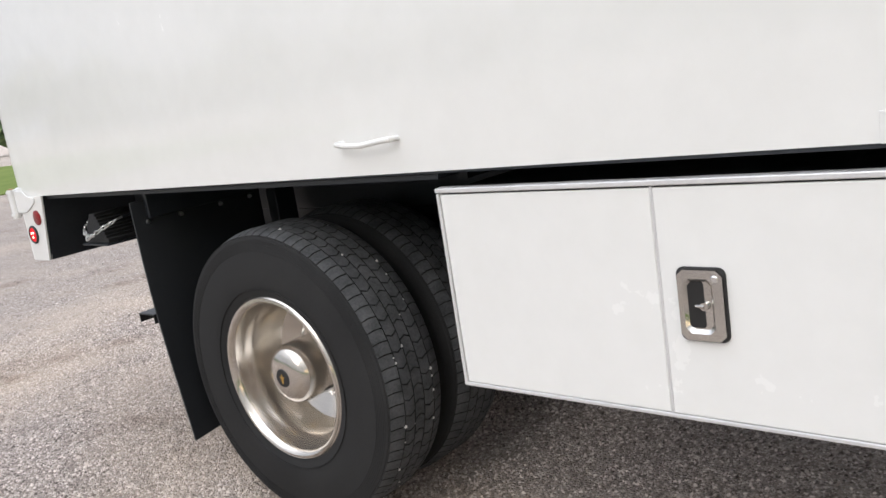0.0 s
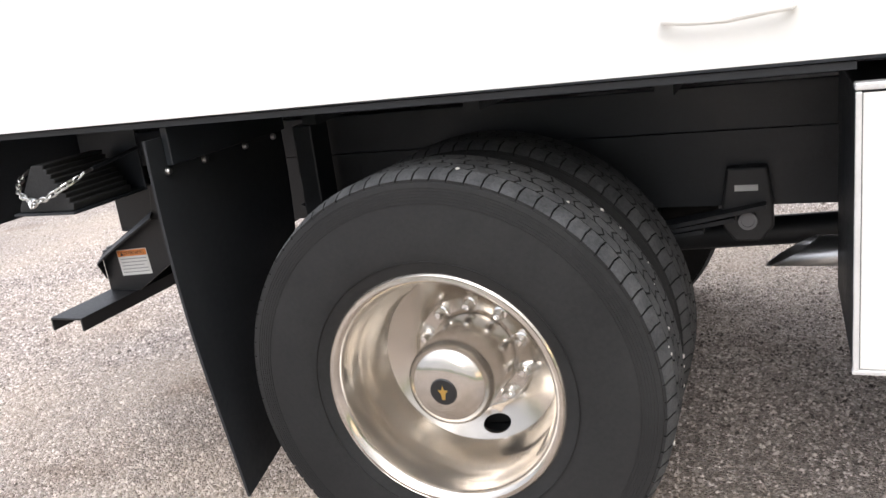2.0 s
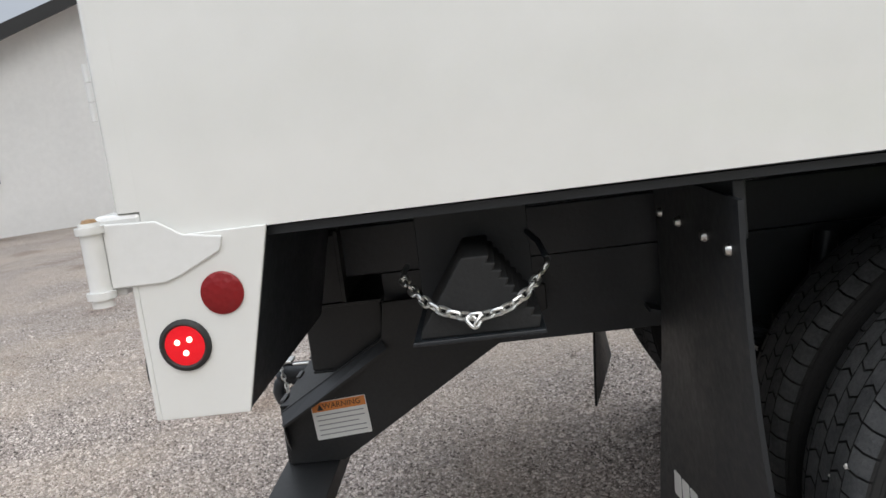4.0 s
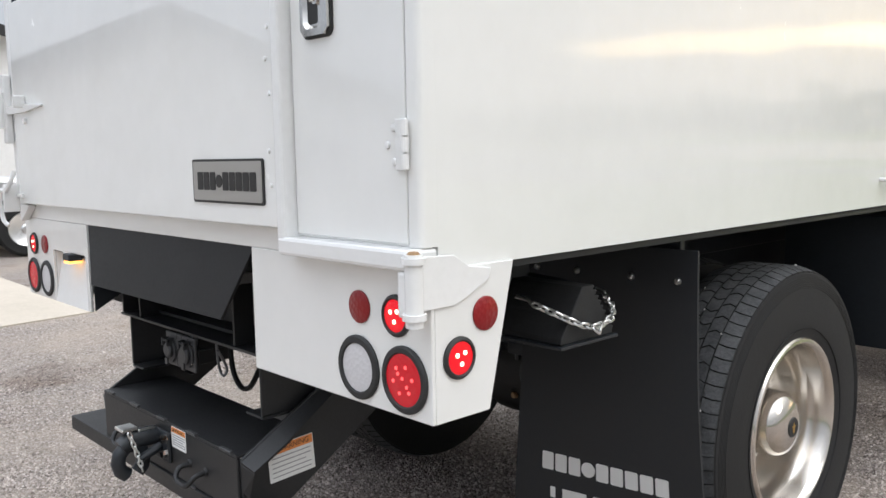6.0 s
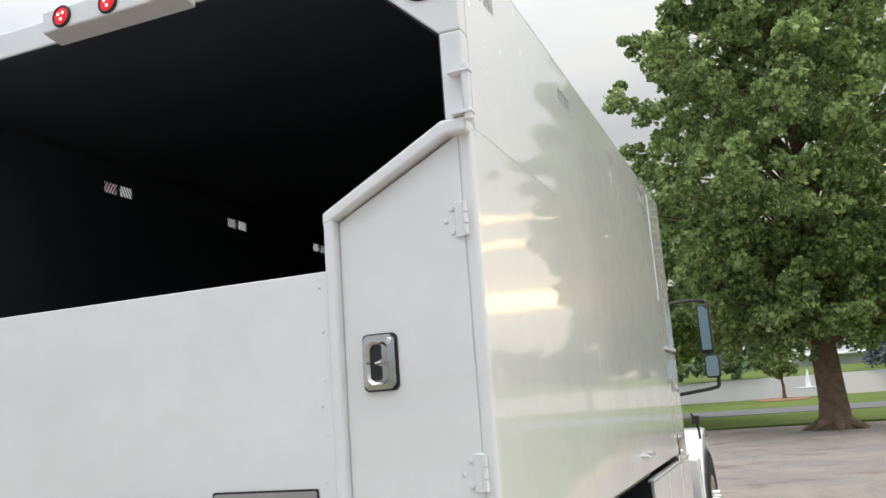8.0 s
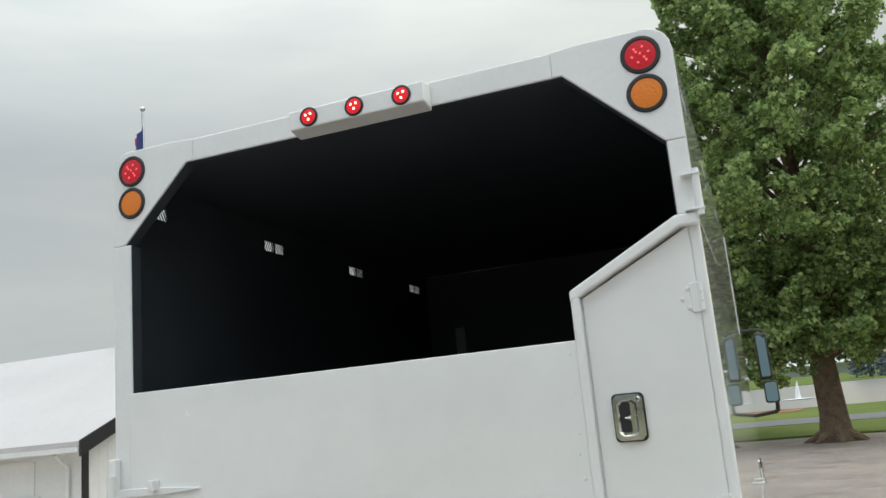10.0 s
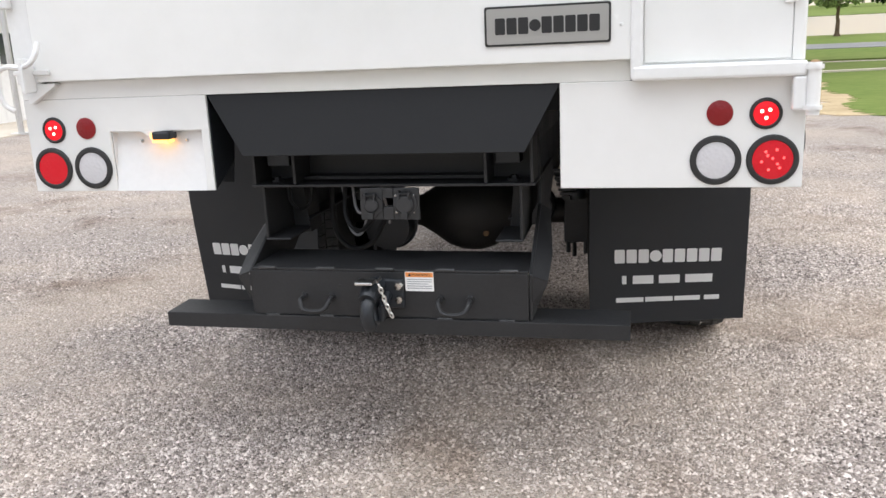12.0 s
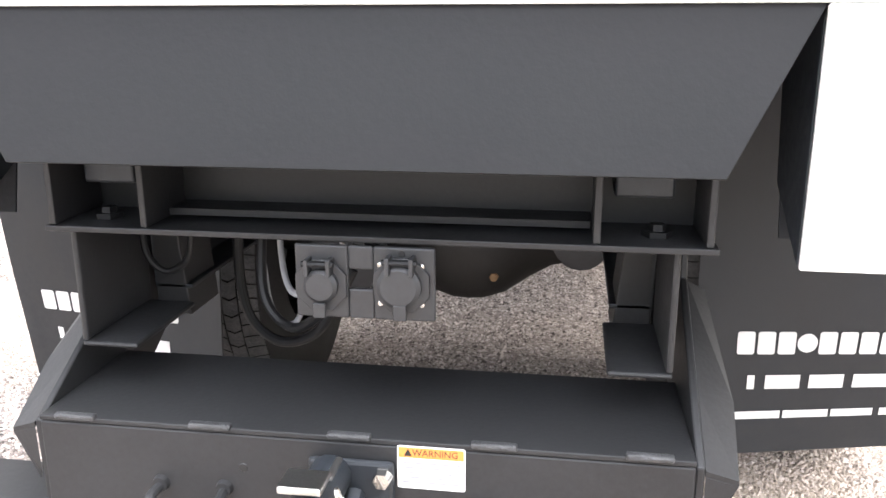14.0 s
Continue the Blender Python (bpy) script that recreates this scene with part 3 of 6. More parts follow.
TRI = ((-0.011, 0.007), (0.010, 0.010), (0.001, -0.012))
RING = tuple((0.030 * math.cos(radians(a)), 0.030 * math.sin(radians(a))) for a in range(10, 360, 60)) + ((0.0, 0.004), (0.013, -0.012), (-0.014, 0.012))
for sign in (1, -1):
    m = lambda x, z: pose(sign * x, -0.0005, z) @ FACE_REAR
    round_lamp(m(1.140, 1.160), 0.044, 0.034, RED_LIT, truck, TRI, "small red marker lamp, lit")
    reflector(m(1.017, 1.164), 0.036, truck)
    round_lamp(m(1.163, 1.030), 0.071, 0.055, RED_DIM, truck, RING if sign > 0 else (), "large round red tail lamp")
    round_lamp(m(1.009, 1.030), 0.071, 0.053, CLEAR, truck, (), "large round clear reversing lamp")
    g = lambda x, z: pose(sign * x, -0.030, z) @ FACE_REAR
    round_lamp(g(1.124, 3.073), 0.071, 0.055, RED_DIM, truck, RING, "large round red upper lamp")
    round_lamp(g(1.127, 2.927), 0.071, 0.055, AMBER, truck, (), "large round amber upper lamp")
reflector(pose(HW + 0.0105, 0.149, 1.158) @ FACE_RIGHT, 0.036, truck)
round_lamp(pose(HW + 0.0105, 0.073, 1.077) @ FACE_RIGHT, 0.044, 0.034, RED_LIT, truck, TRI, "small red side marker, lit")
for x in (-0.174, 0.028, 0.230):
    round_lamp(pose(x, -0.116, 3.096) @ FACE_REAR, 0.040, 0.031, RED_LIT, truck, TRI, "small red roof marker, lit")

# ---- rear skirt ----
SK0, SK1 = 0.950, 1.262
part("rear_skirt", boxes((0.567, 1.245, 0.0, 0.010, SK0, 1.2617)), WHITE, truck, "white lamp panel", bevel=0.003)
part("skirt_beam", boxes((-1.245, 0.7705, 0.0, 0.012, 1.262, 1.3225)), WHITE, truck, bevel=0.003)
part("rear_skirt", prisms([(-1.245, SK0), (-0.930, SK0), (-0.930, 1.150), (-0.595, 1.150), (-0.595, SK0), (-0.567, SK0), (-0.567, 1.2617), (-1.245, 1.2617)], "y", 0.0, 0.010), WHITE, truck, "white lamp panel with a recess for the number plate", bevel=0.002)
bm = bmesh.new()
prism(bm, [(0.0005, SK0), (0.010, SK0), (0.045, 1.149), (0.038, 1.149)], "x", -0.929, -0.596)
prism(bm, [(0.010, 1.152), (0.045, 1.150), (0.045, 1.146), (0.010, 1.146)], "x", -0.929, -0.596)
part("plate_recess", bm, WHITE_TRIM, truck, "sloping white number plate recess")
for x in (-0.9298, -0.5968):
    part("recess_cheek", prisms([(0.0102, SK0 + 0.002), (0.0102, 1.150), (0.044, 1.150), (0.0112, SK0 + 0.002)], "x", x, x + 0.0016), WHITE_TRIM, truck)
pl = part("plate_lamp", boxes((-0.765, -0.700, -0.022, 0.03, 1.122, 1.149)), BLACK, truck, "small black plate lamp, lit amber", bevel=0.006)
part("plate_bulb", boxes((-0.772, -0.7655, -0.016, 0.026, 1.126, 1.143), (-0.7655, -0.712, -0.016, 0.026, 1.113, 1.1215)), PLATE_LIGHT, pl)
part("lamp_tab", prisms([(-0.815, 1.1515), (-0.735, 1.1515), (-0.752, 1.126), (-0.775, 1.126)], "y", -0.0035, -0.0005), WHITE_TRIM, truck, "bent white tab that carries the plate lamp")
each("plate_bolt", lathes([(0.0, 0.004), (0.006, 0.003), (0.007, 0.0)], 6), STEEL, truck, [pose(x, 0.029, 1.115) @ FACE_REAR for x in (-0.83, -0.665)])
for sign in (1, -1):
    a, b = sign * (HW + 0.0), sign * (HW + 0.010)
    part("skirt_wing", prisms([(0.0101, SK0), (0.162, SK0), (0.238, FLOOR + 0.003), (0.0101, FLOOR + 0.003)], "x", a, b), WHITE, truck, bevel=0.002)
    s = sign
    part("skirt_lining", prisms([(0.012, SK0 + 0.004), (0.156, SK0 + 0.004), (0.232, FLOOR - 0.002), (0.012, FLOOR - 0.002)], "x", a - s * 0.006, a - s * 0.001), BLACK, truck)
    part("skirt_return", boxes((min(s * 0.569, s * 1.232), max(s * 0.569, s * 1.232), 0.0105, 0.016, SK0 + 0.004, FLOOR - 0.003)), BLACK, truck) if s > 0 else None

# black plates that close the lamp panels' boxes towards the axle
for s in (1, -1):
    part("skirt_closing_plate", prisms([(0.156, SK0 + 0.002), (0.160, SK0 + 0.002), (0.230, FLOOR - 0.004), (0.226, FLOOR - 0.004)], "x", min(s * 0.577, s * 1.227), max(s * 0.577, s * 1.227)), BLACK, truck)

# corner hinge bracket low on the right rear corner
bm = boxes((1.200, 1.236, -0.048, -0.012, 1.170, 1.2615))
part("bracket_arm", bm, WHITE_TRIM, truck, bevel=0.006)
part("bracket_plate", prisms([(-0.03, 1.185), (0.060, 1.185), (0.090, 1.196), (0.158, 1.228), (0.165, 1.252), (0.100, 1.262), (0.060, 1.288), (-0.03, 1.292)], "x", HW + 0.0105, HW + 0.0155), WHITE_TRIM, truck, "welded white hinge plate", bevel=0.003)
bm = bmesh.new()
tube(bm, [(1.252, -0.048, 1.158), (1.252, -0.048, 1.298)], 0.018, 16)
tube(bm, [(1.252, -0.048, 1.172), (1.252, -0.048, 1.184)], 0.024, 14)
tube(bm, [(1.252, -0.048, 1.280), (1.252, -0.048, 1.292)], 0.024, 14)
part("hinge_pin", bm, WHITE_TRIM, truck, smooth=True)
part("rusty_pin_head", lathes([(0.0, 1.3045), (0.010, 1.303), (0.013, 1.298)], 12, pose(1.252, -0.048, 0)), RUST, truck, "rust-stained pin head")
for z in (2.478, 2.600):
    part("upper_bracket", boxes((1.196, 1.262, -0.062, -0.030, z, z + 0.008)), WHITE_TRIM, truck, bevel=0.002)
part("hinge_pin", tubes([(1.246, -0.046, 2.462), (1.246, -0.046, 2.622)], 0.013, 14), WHITE_TRIM, truck, smooth=True)

# gate latch gear on the left
part("gate_strap", prisms([(-1.21, 1.672), (-1.0, 1.672), (-0.80, 1.686), (-0.80, 1.694), (-1.0, 1.705), (-1.21, 1.705)], "y", -0.052, -0.041), WHITE_TRIM, truck, "long white strap across the gate", bevel=0.003)
part("gate_lug", boxes((-1.025, -0.998, -0.085, -0.041, 1.690, 1.735)), WHITE_TRIM, truck, bevel=0.004)
part("gate_bolt", lathes([(0, 0.012), (0.011, 0.010), (0.012, 0)], 12, pose(-1.01, -0.041, 1.64) @ FACE_REAR), WHITE_TRIM, truck, smooth=True)
part("gate_hinge_plate", boxes((-1.246, -1.205, -0.058, -0.029, 1.56, 1.83)), WHITE_TRIM, truck, bevel=0.006)
part("gate_hinge_knuckle", tubes([(-1.225, -0.066, 1.62), (-1.225, -0.066, 1.76)], 0.017, 12), WHITE_TRIM, truck, smooth=True)
part("hook_plate", boxes((-1.225, -1.09, -0.052, -0.041, 1.345, 1.362), (-1.165, -1.150, -0.10, -0.041, 1.29, 1.40)), WHITE_TRIM, truck, bevel=0.003)
part("gate_hook", tubes(rounded_path([(-1.10, -0.07, 1.45), (-1.105, -0.085, 1.41), (-1.13, -0.09, 1.382), (-1.17, -0.09, 1.372), (-1.21, -0.09, 1.376), (-1.25, -0.09, 1.36), (-1.262, -0.085, 1.31), (-1.25, -0.08, 1.255), (-1.225, -0.07, 1.232)]), 0.009, 8), WHITE_TRIM, truck, "bent white hook with a safety chain", smooth=True)
part("hook_bracket", prisms([(-1.20, 1.317), (-1.09, 1.317), (-1.09, 1.308), (-1.19, 1.250), (-1.20, 1.250)], "y", -0.03, -0.001), WHITE_TRIM, truck, bevel=0.003)

# name plate: brand wording as plain blocks
npl = part("name_plate", prisms(rounded(0.357, 0.111, 0.008), "z", 0.0, 0.004), DARK, truck, "silver name plate with dark block lettering")
npl.matrix_basis = pose(0.537, -0.0405, 1.428) @ FACE_REAR
part("plate_face", prisms(rounded(0.345, 0.099, 0.006), "z", 0.004, 0.0052), PLATE_GREY, npl)


def block_word(name, mat, owner, base, x, w, h, z0, z1, n, gap=0.16, mark=-1):
    """A word as plain blocks, one to a letter; one place holds a round mark. base gives each block its pose."""
    step = w / n
    spots = [(i, base(x + step * (i + 0.5))) for i in range(n)]
    each(name, prisms(rounded(step * (1 - gap), h, step * 0.08, 1), "z", z0, z1), mat, owner, [m for i, m in spots if i != mark])
    if mark >= 0:
        disc = part("round_mark", lathes([(0.0, z1), (step * 0.50, z1), (step * 0.50, z0)], 20), mat, owner)
        disc.matrix_basis = spots[mark][1]


block_word("plate_lettering", DARK, npl, lambda x: pose(x, 0, 0), -0.150, 0.300, 0.046, 0.0053, 0.0062, 9, 0.12, 3)

# grab rail on the side
bm = bmesh.new()
tube(bm, [(HW, 2.287, 1.364), (HW + 0.030, 2.290, 1.364), (HW + 0.034, 2.330, 1.359), (HW + 0.034, 2.400, 1.356), (HW + 0.034, 2.475, 1.364), (HW + 0.030, 2.508, 1.366), (HW, 2.512, 1.366)], 0.0085, 10)
part("tie_rail", bm, WHITE, truck, "short white tie rail", smooth=True)
part("weld_seam", boxes((HW - 0.001, HW + 0.0012, 0.03, 1.10, 2.4585, 2.4605)), WHITE_TRIM, truck)


# ---- chassis ----
for sign in (1, -1):
    x = sign * 0.430
    c = [(x, 0.789), (x, 1.010), (x - sign * 0.07, 1.010), (x - sign * 0.07, 1.002), (x - sign * 0.008, 1.002), (x - sign * 0.008, 0.797), (x - sign * 0.07, 0.797), (x - sign * 0.07, 0.789)]
    part("frame_rail", prisms(c, "y", 0.30, 7.6), BLACK, truck, "black steel chassis rail", bevel=0.002)
    part("body_sill", boxes((min(x, x - sign * 0.08), max(x, x - sign * 0.08), 0.12, 4.25, 1.0105, 1.14)), BLACK, truck, bevel=0.004)
    part("spring_hanger", prisms([(2.330, 0.80), (2.345, 0.91), (2.455, 0.91), (2.470, 0.80), (2.470, 0.735), (2.435, 0.692), (2.365, 0.692), (2.330, 0.735)], "x", min(x + sign * 0.003, x + sign * 0.045), max(x + sign * 0.003, x + sign * 0.045)), SOCKET_GREY, truck, bevel=0.008)
    part("hanger_bolt", lathes([(0.0, 0.012), (0.017, 0.012), (0.018, 0.016), (0.026, 0.016), (0.028, 0.0)], 20, pose(x + sign * 0.045, 2.40, 0.757) @ pose(0, 0, 0, 90, 0, 90 * sign)), WIRE, truck, smooth=True)
    part("hanger_tag", boxes((min(x + sign * 0.0455, x + sign * 0.047), max(x + sign * 0.0455, x + sign * 0.047), 2.366, 2.429, 0.842, 0.860)), LABEL_WHITE, truck, "pale sticker on the spring hanger")
    bm = bmesh.new()
    for k in range(7):
        half = 0.74 - 0.085 * k
        pts = [(1.71 + s * half, 0.0, 0.70 + (0.10 if s > 0 else 0.15) * s * s * (half / 0.74) ** 2 - 0.014 * k) for s in (-1, -0.5, 0, 0.5, 1)]
        for (y0, _, z0), (y1, _, z1) in zip(pts, pts[1:]):
            prism(bm, [(y0, z0), (y1, z1), (y1, z1 + 0.012), (y0, z0 + 0.012)], "x", x + sign * 0.02, x + sign * 0.095)
    # Black in place of grey: the shade below the rail is in the colour.
    part("leaf_spring", bm, BLACK, truck, "leaf spring pack, blackened for the shade below the rail")
for y in (0.55, 1.1, 1.65, 2.2, 2.75, 3.3, 3.85):
    bm = boxes((-0.60, 0.60, y - 0.025, y + 0.025, 1.1405, 1.2548))
    part("cross_member", bm, BLACK, truck)
part("inner_apron", boxes((0.605, 1.215, 0.05, 2.62, 1.2400, 1.2545)), BLACK, truck)
bm = bmesh.new()
lathe(bm, [(0.065, -0.92), (0.065, -0.36), (0.085, -0.27), (0.125, -0.20), (0.180, -0.12), (0.203, -0.05), (0.206, 0.0), (0.203, 0.05), (0.180, 0.12), (0.125, 0.20), (0.085, 0.27), (0.065, 0.36), (0.065, 0.98)], 32, pose(-0.03, 1.70, 0.540, 0, 90, 0))
ax = part("rear_axle", bm, AXLE, truck, "black rear axle with a banjo differential", smooth=True)
part("drain_plug", lathes([(0.0, 0.02), (0.014, 0.018), (0.016, 0.0)], 6, pose(0.063, 1.535, 0.455) @ FACE_REAR), RUST, ax)
part("brake_chamber", lathes([(0.0, -0.11), (0.105, -0.10), (0.115, -0.01), (0.128, 0.0), (0.115, 0.01), (0.11, 0.10), (0.0, 0.12)], 24, pose(-0.37, 1.36, 0.545) @ FACE_REAR), BLACK, truck, smooth=True)
part("brake_chamber", lathes([(0.0, -0.09), (0.075, -0.085), (0.085, -0.01), (0.095, 0.0), (0.085, 0.01), (0.08, 0.10), (0.0, 0.11)], 20, pose(0.33, 1.45, 0.62) @ FACE_REAR), BLACK, truck, smooth=True)
part("air_hose", tubes(rounded_path([(-0.33, 1.34, 0.66), (-0.32, 1.15, 0.60), (-0.26, 0.95, 0.66), (-0.24, 0.75, 0.88)]), 0.006, 8), WIRE, truck, smooth=True)
part("air_hose", tubes(rounded_path([(-0.30, 1.3, 0.70), (-0.22, 1.05, 0.72), (-0.17, 0.8, 0.80), (-0.19, 0.5, 0.93)]), 0.009, 8), CHARCOAL, truck, smooth=True)
part("air_hose", tubes(rounded_path([(-0.40, 0.9, 0.95), (-0.37, 0.8, 0.85), (-0.30, 0.78, 0.84), (-0.27, 0.82, 0.97)]), 0.007, 8), WIRE, truck, smooth=True)
bm = bmesh.new()
rings = []
for y, cut in ((2.515, 1.0), (2.75, 0.0), (3.4, 0.0), (4.3, 0.0)):
    rings.append([bm.verts.new((0.50 + 0.043 * math.cos(a), y + cut * 0.067 * math.sin(a), 0.671 + 0.043 * math.sin(a))) for a in (2 * math.pi * i / 20 for i in range(20))])
for p, q in zip(rings, rings[1:]):
    for i in range(20):
        bm.faces.new((p[i], p[(i + 1) % 20], q[(i + 1) % 20], q[i]))
pipe = part("tail_pipe", bm, ALU, truck, "slash-cut exhaust pipe", smooth=True)
pipe.modifiers.new("wall", "SOLIDIFY").thickness = 0.003
part("drive_shaft", tubes([(0.0, 1.9, 0.56), (0.0, 4.6, 0.70)], 0.05, 12), BLACK, truck, smooth=True)


for sign in (1, -1):
    hang = part("rear_spring_bracket", boxes((min(sign * 0.485, sign * 0.598), max(sign * 0.485, sign * 0.598), 1.03, 1.10, 0.795, 1.138)), BLACK, truck, "black rear spring bracket", bevel=0.006)
    for x in (0.505, 0.545, 0.58):
        part("bracket_bolt", tubes([(sign * x, 1.065, 0.770), (sign * x, 1.065, 0.794)], 0.012, 8), BLACK, hang)


# ---- wheels ----
def tyre_mesh():
    """Carcass about local z, outer face to +z, with low zigzag tread blocks that sit close together."""
    bm = bmesh.new()
    prof = [(0.300, 0.105), (0.309, 0.128), (0.326, 0.137), (0.37, 0.142), (0.42, 0.143), (0.47, 0.139), (0.505, 0.136), (0.525, 0.1335), (0.5330, 0.1315), (0.5355, 0.127), (0.5385, 0.110), (0.5420, 0.075), (0.5430, 0.0)]
    prof = prof + [(r, -h) for r, h in prof[-2::-1]]
    lathe(bm, prof, 96)
    ribs = ((-0.1285, -0.076, 0.3), (-0.072, -0.026, -1.0), (-0.0222, 0.0222, 1.0), (0.026, 0.072, -1.0), (0.076, 0.1285, 0.3))
    for k, (h0, h1, kink) in enumerate(ribs):
        edge = k in (0, 4)
        n = 80 if edge else 62
        pitch = 360 / n
        for i in range(n):
            a0 = pitch * (i + 0.5 * (k % 2) + (0.22 if k == 4 else 0.0))
            a1 = a0 + pitch * (0.90 if edge else 0.91)
            hm = (h0 + h1) / 2
            foot = [(a0 - 0.4 * kink, h0), (a1 - 0.4 * kink, h0), (a1 + 0.8 * kink, hm), (a1 - 0.2 * kink, h1), (a0 - 0.2 * kink, h1), (a0 + 0.8 * kink, hm)]
            low, high = [], []
            for a, h in foot:
                t = radians(a)
                top = 0.5575 - (0.0165 if abs(h) > 0.12 else 0.0065 if abs(h) > 0.09 else 0.0)
                base = 0.528 if abs(h) > 0.12 else 0.5385
                low.append(bm.verts.new((base * math.cos(t), base * math.sin(t), h)))
                high.append(bm.verts.new((top * math.cos(t), top * math.sin(t), h)))
            for j in range(6):
                bm.faces.new((low[j], low[(j + 1) % 6], high[(j + 1) % 6], high[j]))
            for f in ((0, 1, 2, 5), (5, 2, 3, 4)):
                bm.faces.new([high[j] for j in f]).material_index = 1
    for r in (0.345, 0.486, 0.493, 0.500, 0.507, 0.514, 0.521):
        lathe(bm, [(r - 0.0022, 0.124), (r, 0.1430 - max(0.0, r - 0.45) * 0.110), (r + 0.0022, 0.124)], 96)
    return bm


def disc_with_holes(bm, r0, r1, h0, h1, count, hole_r, hole_a, hole_t, turn, open_at):
    """A dished ring with oval hand holes."""
    span = 360 / count
    k = 24
    for c in range(count):
        mid = turn + c * span
        inner, outer = [], []
        for i in range(k):
            t = 2 * math.pi * i / k
            ca, sa = math.cos(t), math.sin(t)
            s = 1 / max(abs(ca), abs(sa))
            bx, by = ca * s, sa * s
            for lst, aa, rr in ((outer, mid + bx * span / 2, (r0 + r1) / 2 + by * (r1 - r0) / 2), (inner, mid + ca * math.degrees(hole_t / hole_r), hole_r + sa * hole_a)):
                f = (rr - r0) / (r1 - r0)
                lst.append(bm.verts.new((rr * math.cos(radians(aa)), rr * math.sin(radians(aa)), h0 + (h1 - h0) * f)))
        if c not in open_at:
            bm.faces.new(inner)
        deep = [bm.verts.new(v.co + Vector((0, 0, -0.012))) for v in inner] if c in open_at else None
        for i in range(k):
            j = (i + 1) % k
            bm.faces.new((outer[i], outer[j], inner[j], inner[i]))
            if deep:
                bm.faces.new((inner[i], inner[j], deep[j], deep[i]))


def deep_rim(owner):
    bm = bmesh.new()
    lathe(bm, [(0.292, 0.100), (0.299, 0.128), (0.309, 0.136), (0.3135, 0.131), (0.3135, 0.123), (0.306, 0.1375), (0.298, 0.139), (0.289, 0.133), (0.281, 0.114), (0.277, 0.085), (0.269, 0.062), (0.262, 0.045), (0.259, 0.0), (0.256, -0.030), (0.251, -0.058), (0.243, -0.078)], 96)
    disc_with_holes(bm, 0.172, 0.2432, -0.116, -0.0781, 10, 0.207, 0.024, 0.042, -76, (0,))
    lathe(bm, [(0.1722, -0.116), (0.166, -0.123), (0.160, -0.126), (0.124, -0.126), (0.117, -0.120)], 96)
    bmesh.ops.remove_doubles(bm, verts=bm.verts, dist=0.0006)
    return part("rim", bm, RIM, owner, "polished aluminium dual wheel", smooth=True)


wheel = new("wheel")
wheel.parent = truck
wheel.matrix_basis = pose(1.070, 1.707, 0.531) @ pose(0, 0, 0, 90, 0, 90)
tagged(wheel, "dual rear wheel with polished deep-dish rim")
ty = part("tyre", tyre_mesh(), (RUBBER, TREAD), wheel, "black truck tyre with chunky tread", smooth=True)
shared("tyre", ty.data, wheel, pose(0, 0, -0.352, 0, 0, 3.0))
deep_rim(wheel)
hub = part("hub_cap", lathes([(0.0, 0.124), (0.045, 0.1225), (0.078, 0.115), (0.100, 0.100), (0.112, 0.078), (0.115, 0.050), (0.116, -0.05), (0.117, -0.1205)], 64), RIM, wheel, "polished domed hub cap", smooth=True)
part("hub_badge", lathes([(0.0, 0.1268), (0.033, 0.1266), (0.037, 0.1215)], 28), DARK, wheel, "black round badge", smooth=True)
bm = bmesh.new()
prism(bm, [(-0.004, -0.020), (0.004, -0.020), (0.006, -0.004), (0.014, 0.006), (0.004, 0.006), (0.0, 0.018), (-0.004, 0.006), (-0.014, 0.006), (-0.006, -0.004)], "z", 0.1269, 0.1279)
part("badge_mark", bm, GOLD, wheel)
nut = lathes([(0.0, 0.026), (0.009, 0.024), (0.014, 0.015), (0.0145, -0.004), (0.019, -0.006), (0.020, -0.014)], 16)
nut_me = part("wheel_nut", nut, CHROME, wheel, smooth=True)
nut_me.matrix_basis = pose(0.1425 * math.cos(radians(18)), 0.1425 * math.sin(radians(18)), -0.112)
for i in range(1, 10):
    a = radians(18 + 36 * i)
    shared("wheel_nut", nut_me.data, wheel, pose(0.1425 * math.cos(a), 0.1425 * math.sin(a), -0.112))
part("inner_rim", lathes([(0.300, -0.215), (0.27, -0.22), (0.262, -0.30), (0.20, -0.33), (0.10, -0.33), (0.0, -0.33)], 40), BLACK, wheel)
part("wheel_drum", lathes([(0.0, -0.16), (0.235, -0.16), (0.24, -0.22), (0.0, -0.22)], 40), DARK, wheel)
# pale pebbles caught in the tread
bm = bmesh.new()
rng = random.Random(9)
for i in range(46):
    a, h = rng.uniform(0, 2 * math.pi), rng.choice((-0.0725, -0.024, 0.024, 0.0725)) + rng.uniform(-0.004, 0.004)
    bmesh.ops.create_icosphere(bm, subdivisions=1, radius=rng.uniform(0.003, 0.0075), matrix=Matrix.Translation((0.555 * math.cos(a), 0.555 * math.sin(a), h)))
part("tread_pebble", bm, PEBBLE, wheel, kind="stuff")
copy_thing(wheel, pose(-1.070, 1.707, 0.531) @ pose(0, 0, 0, 90, 0, -90))

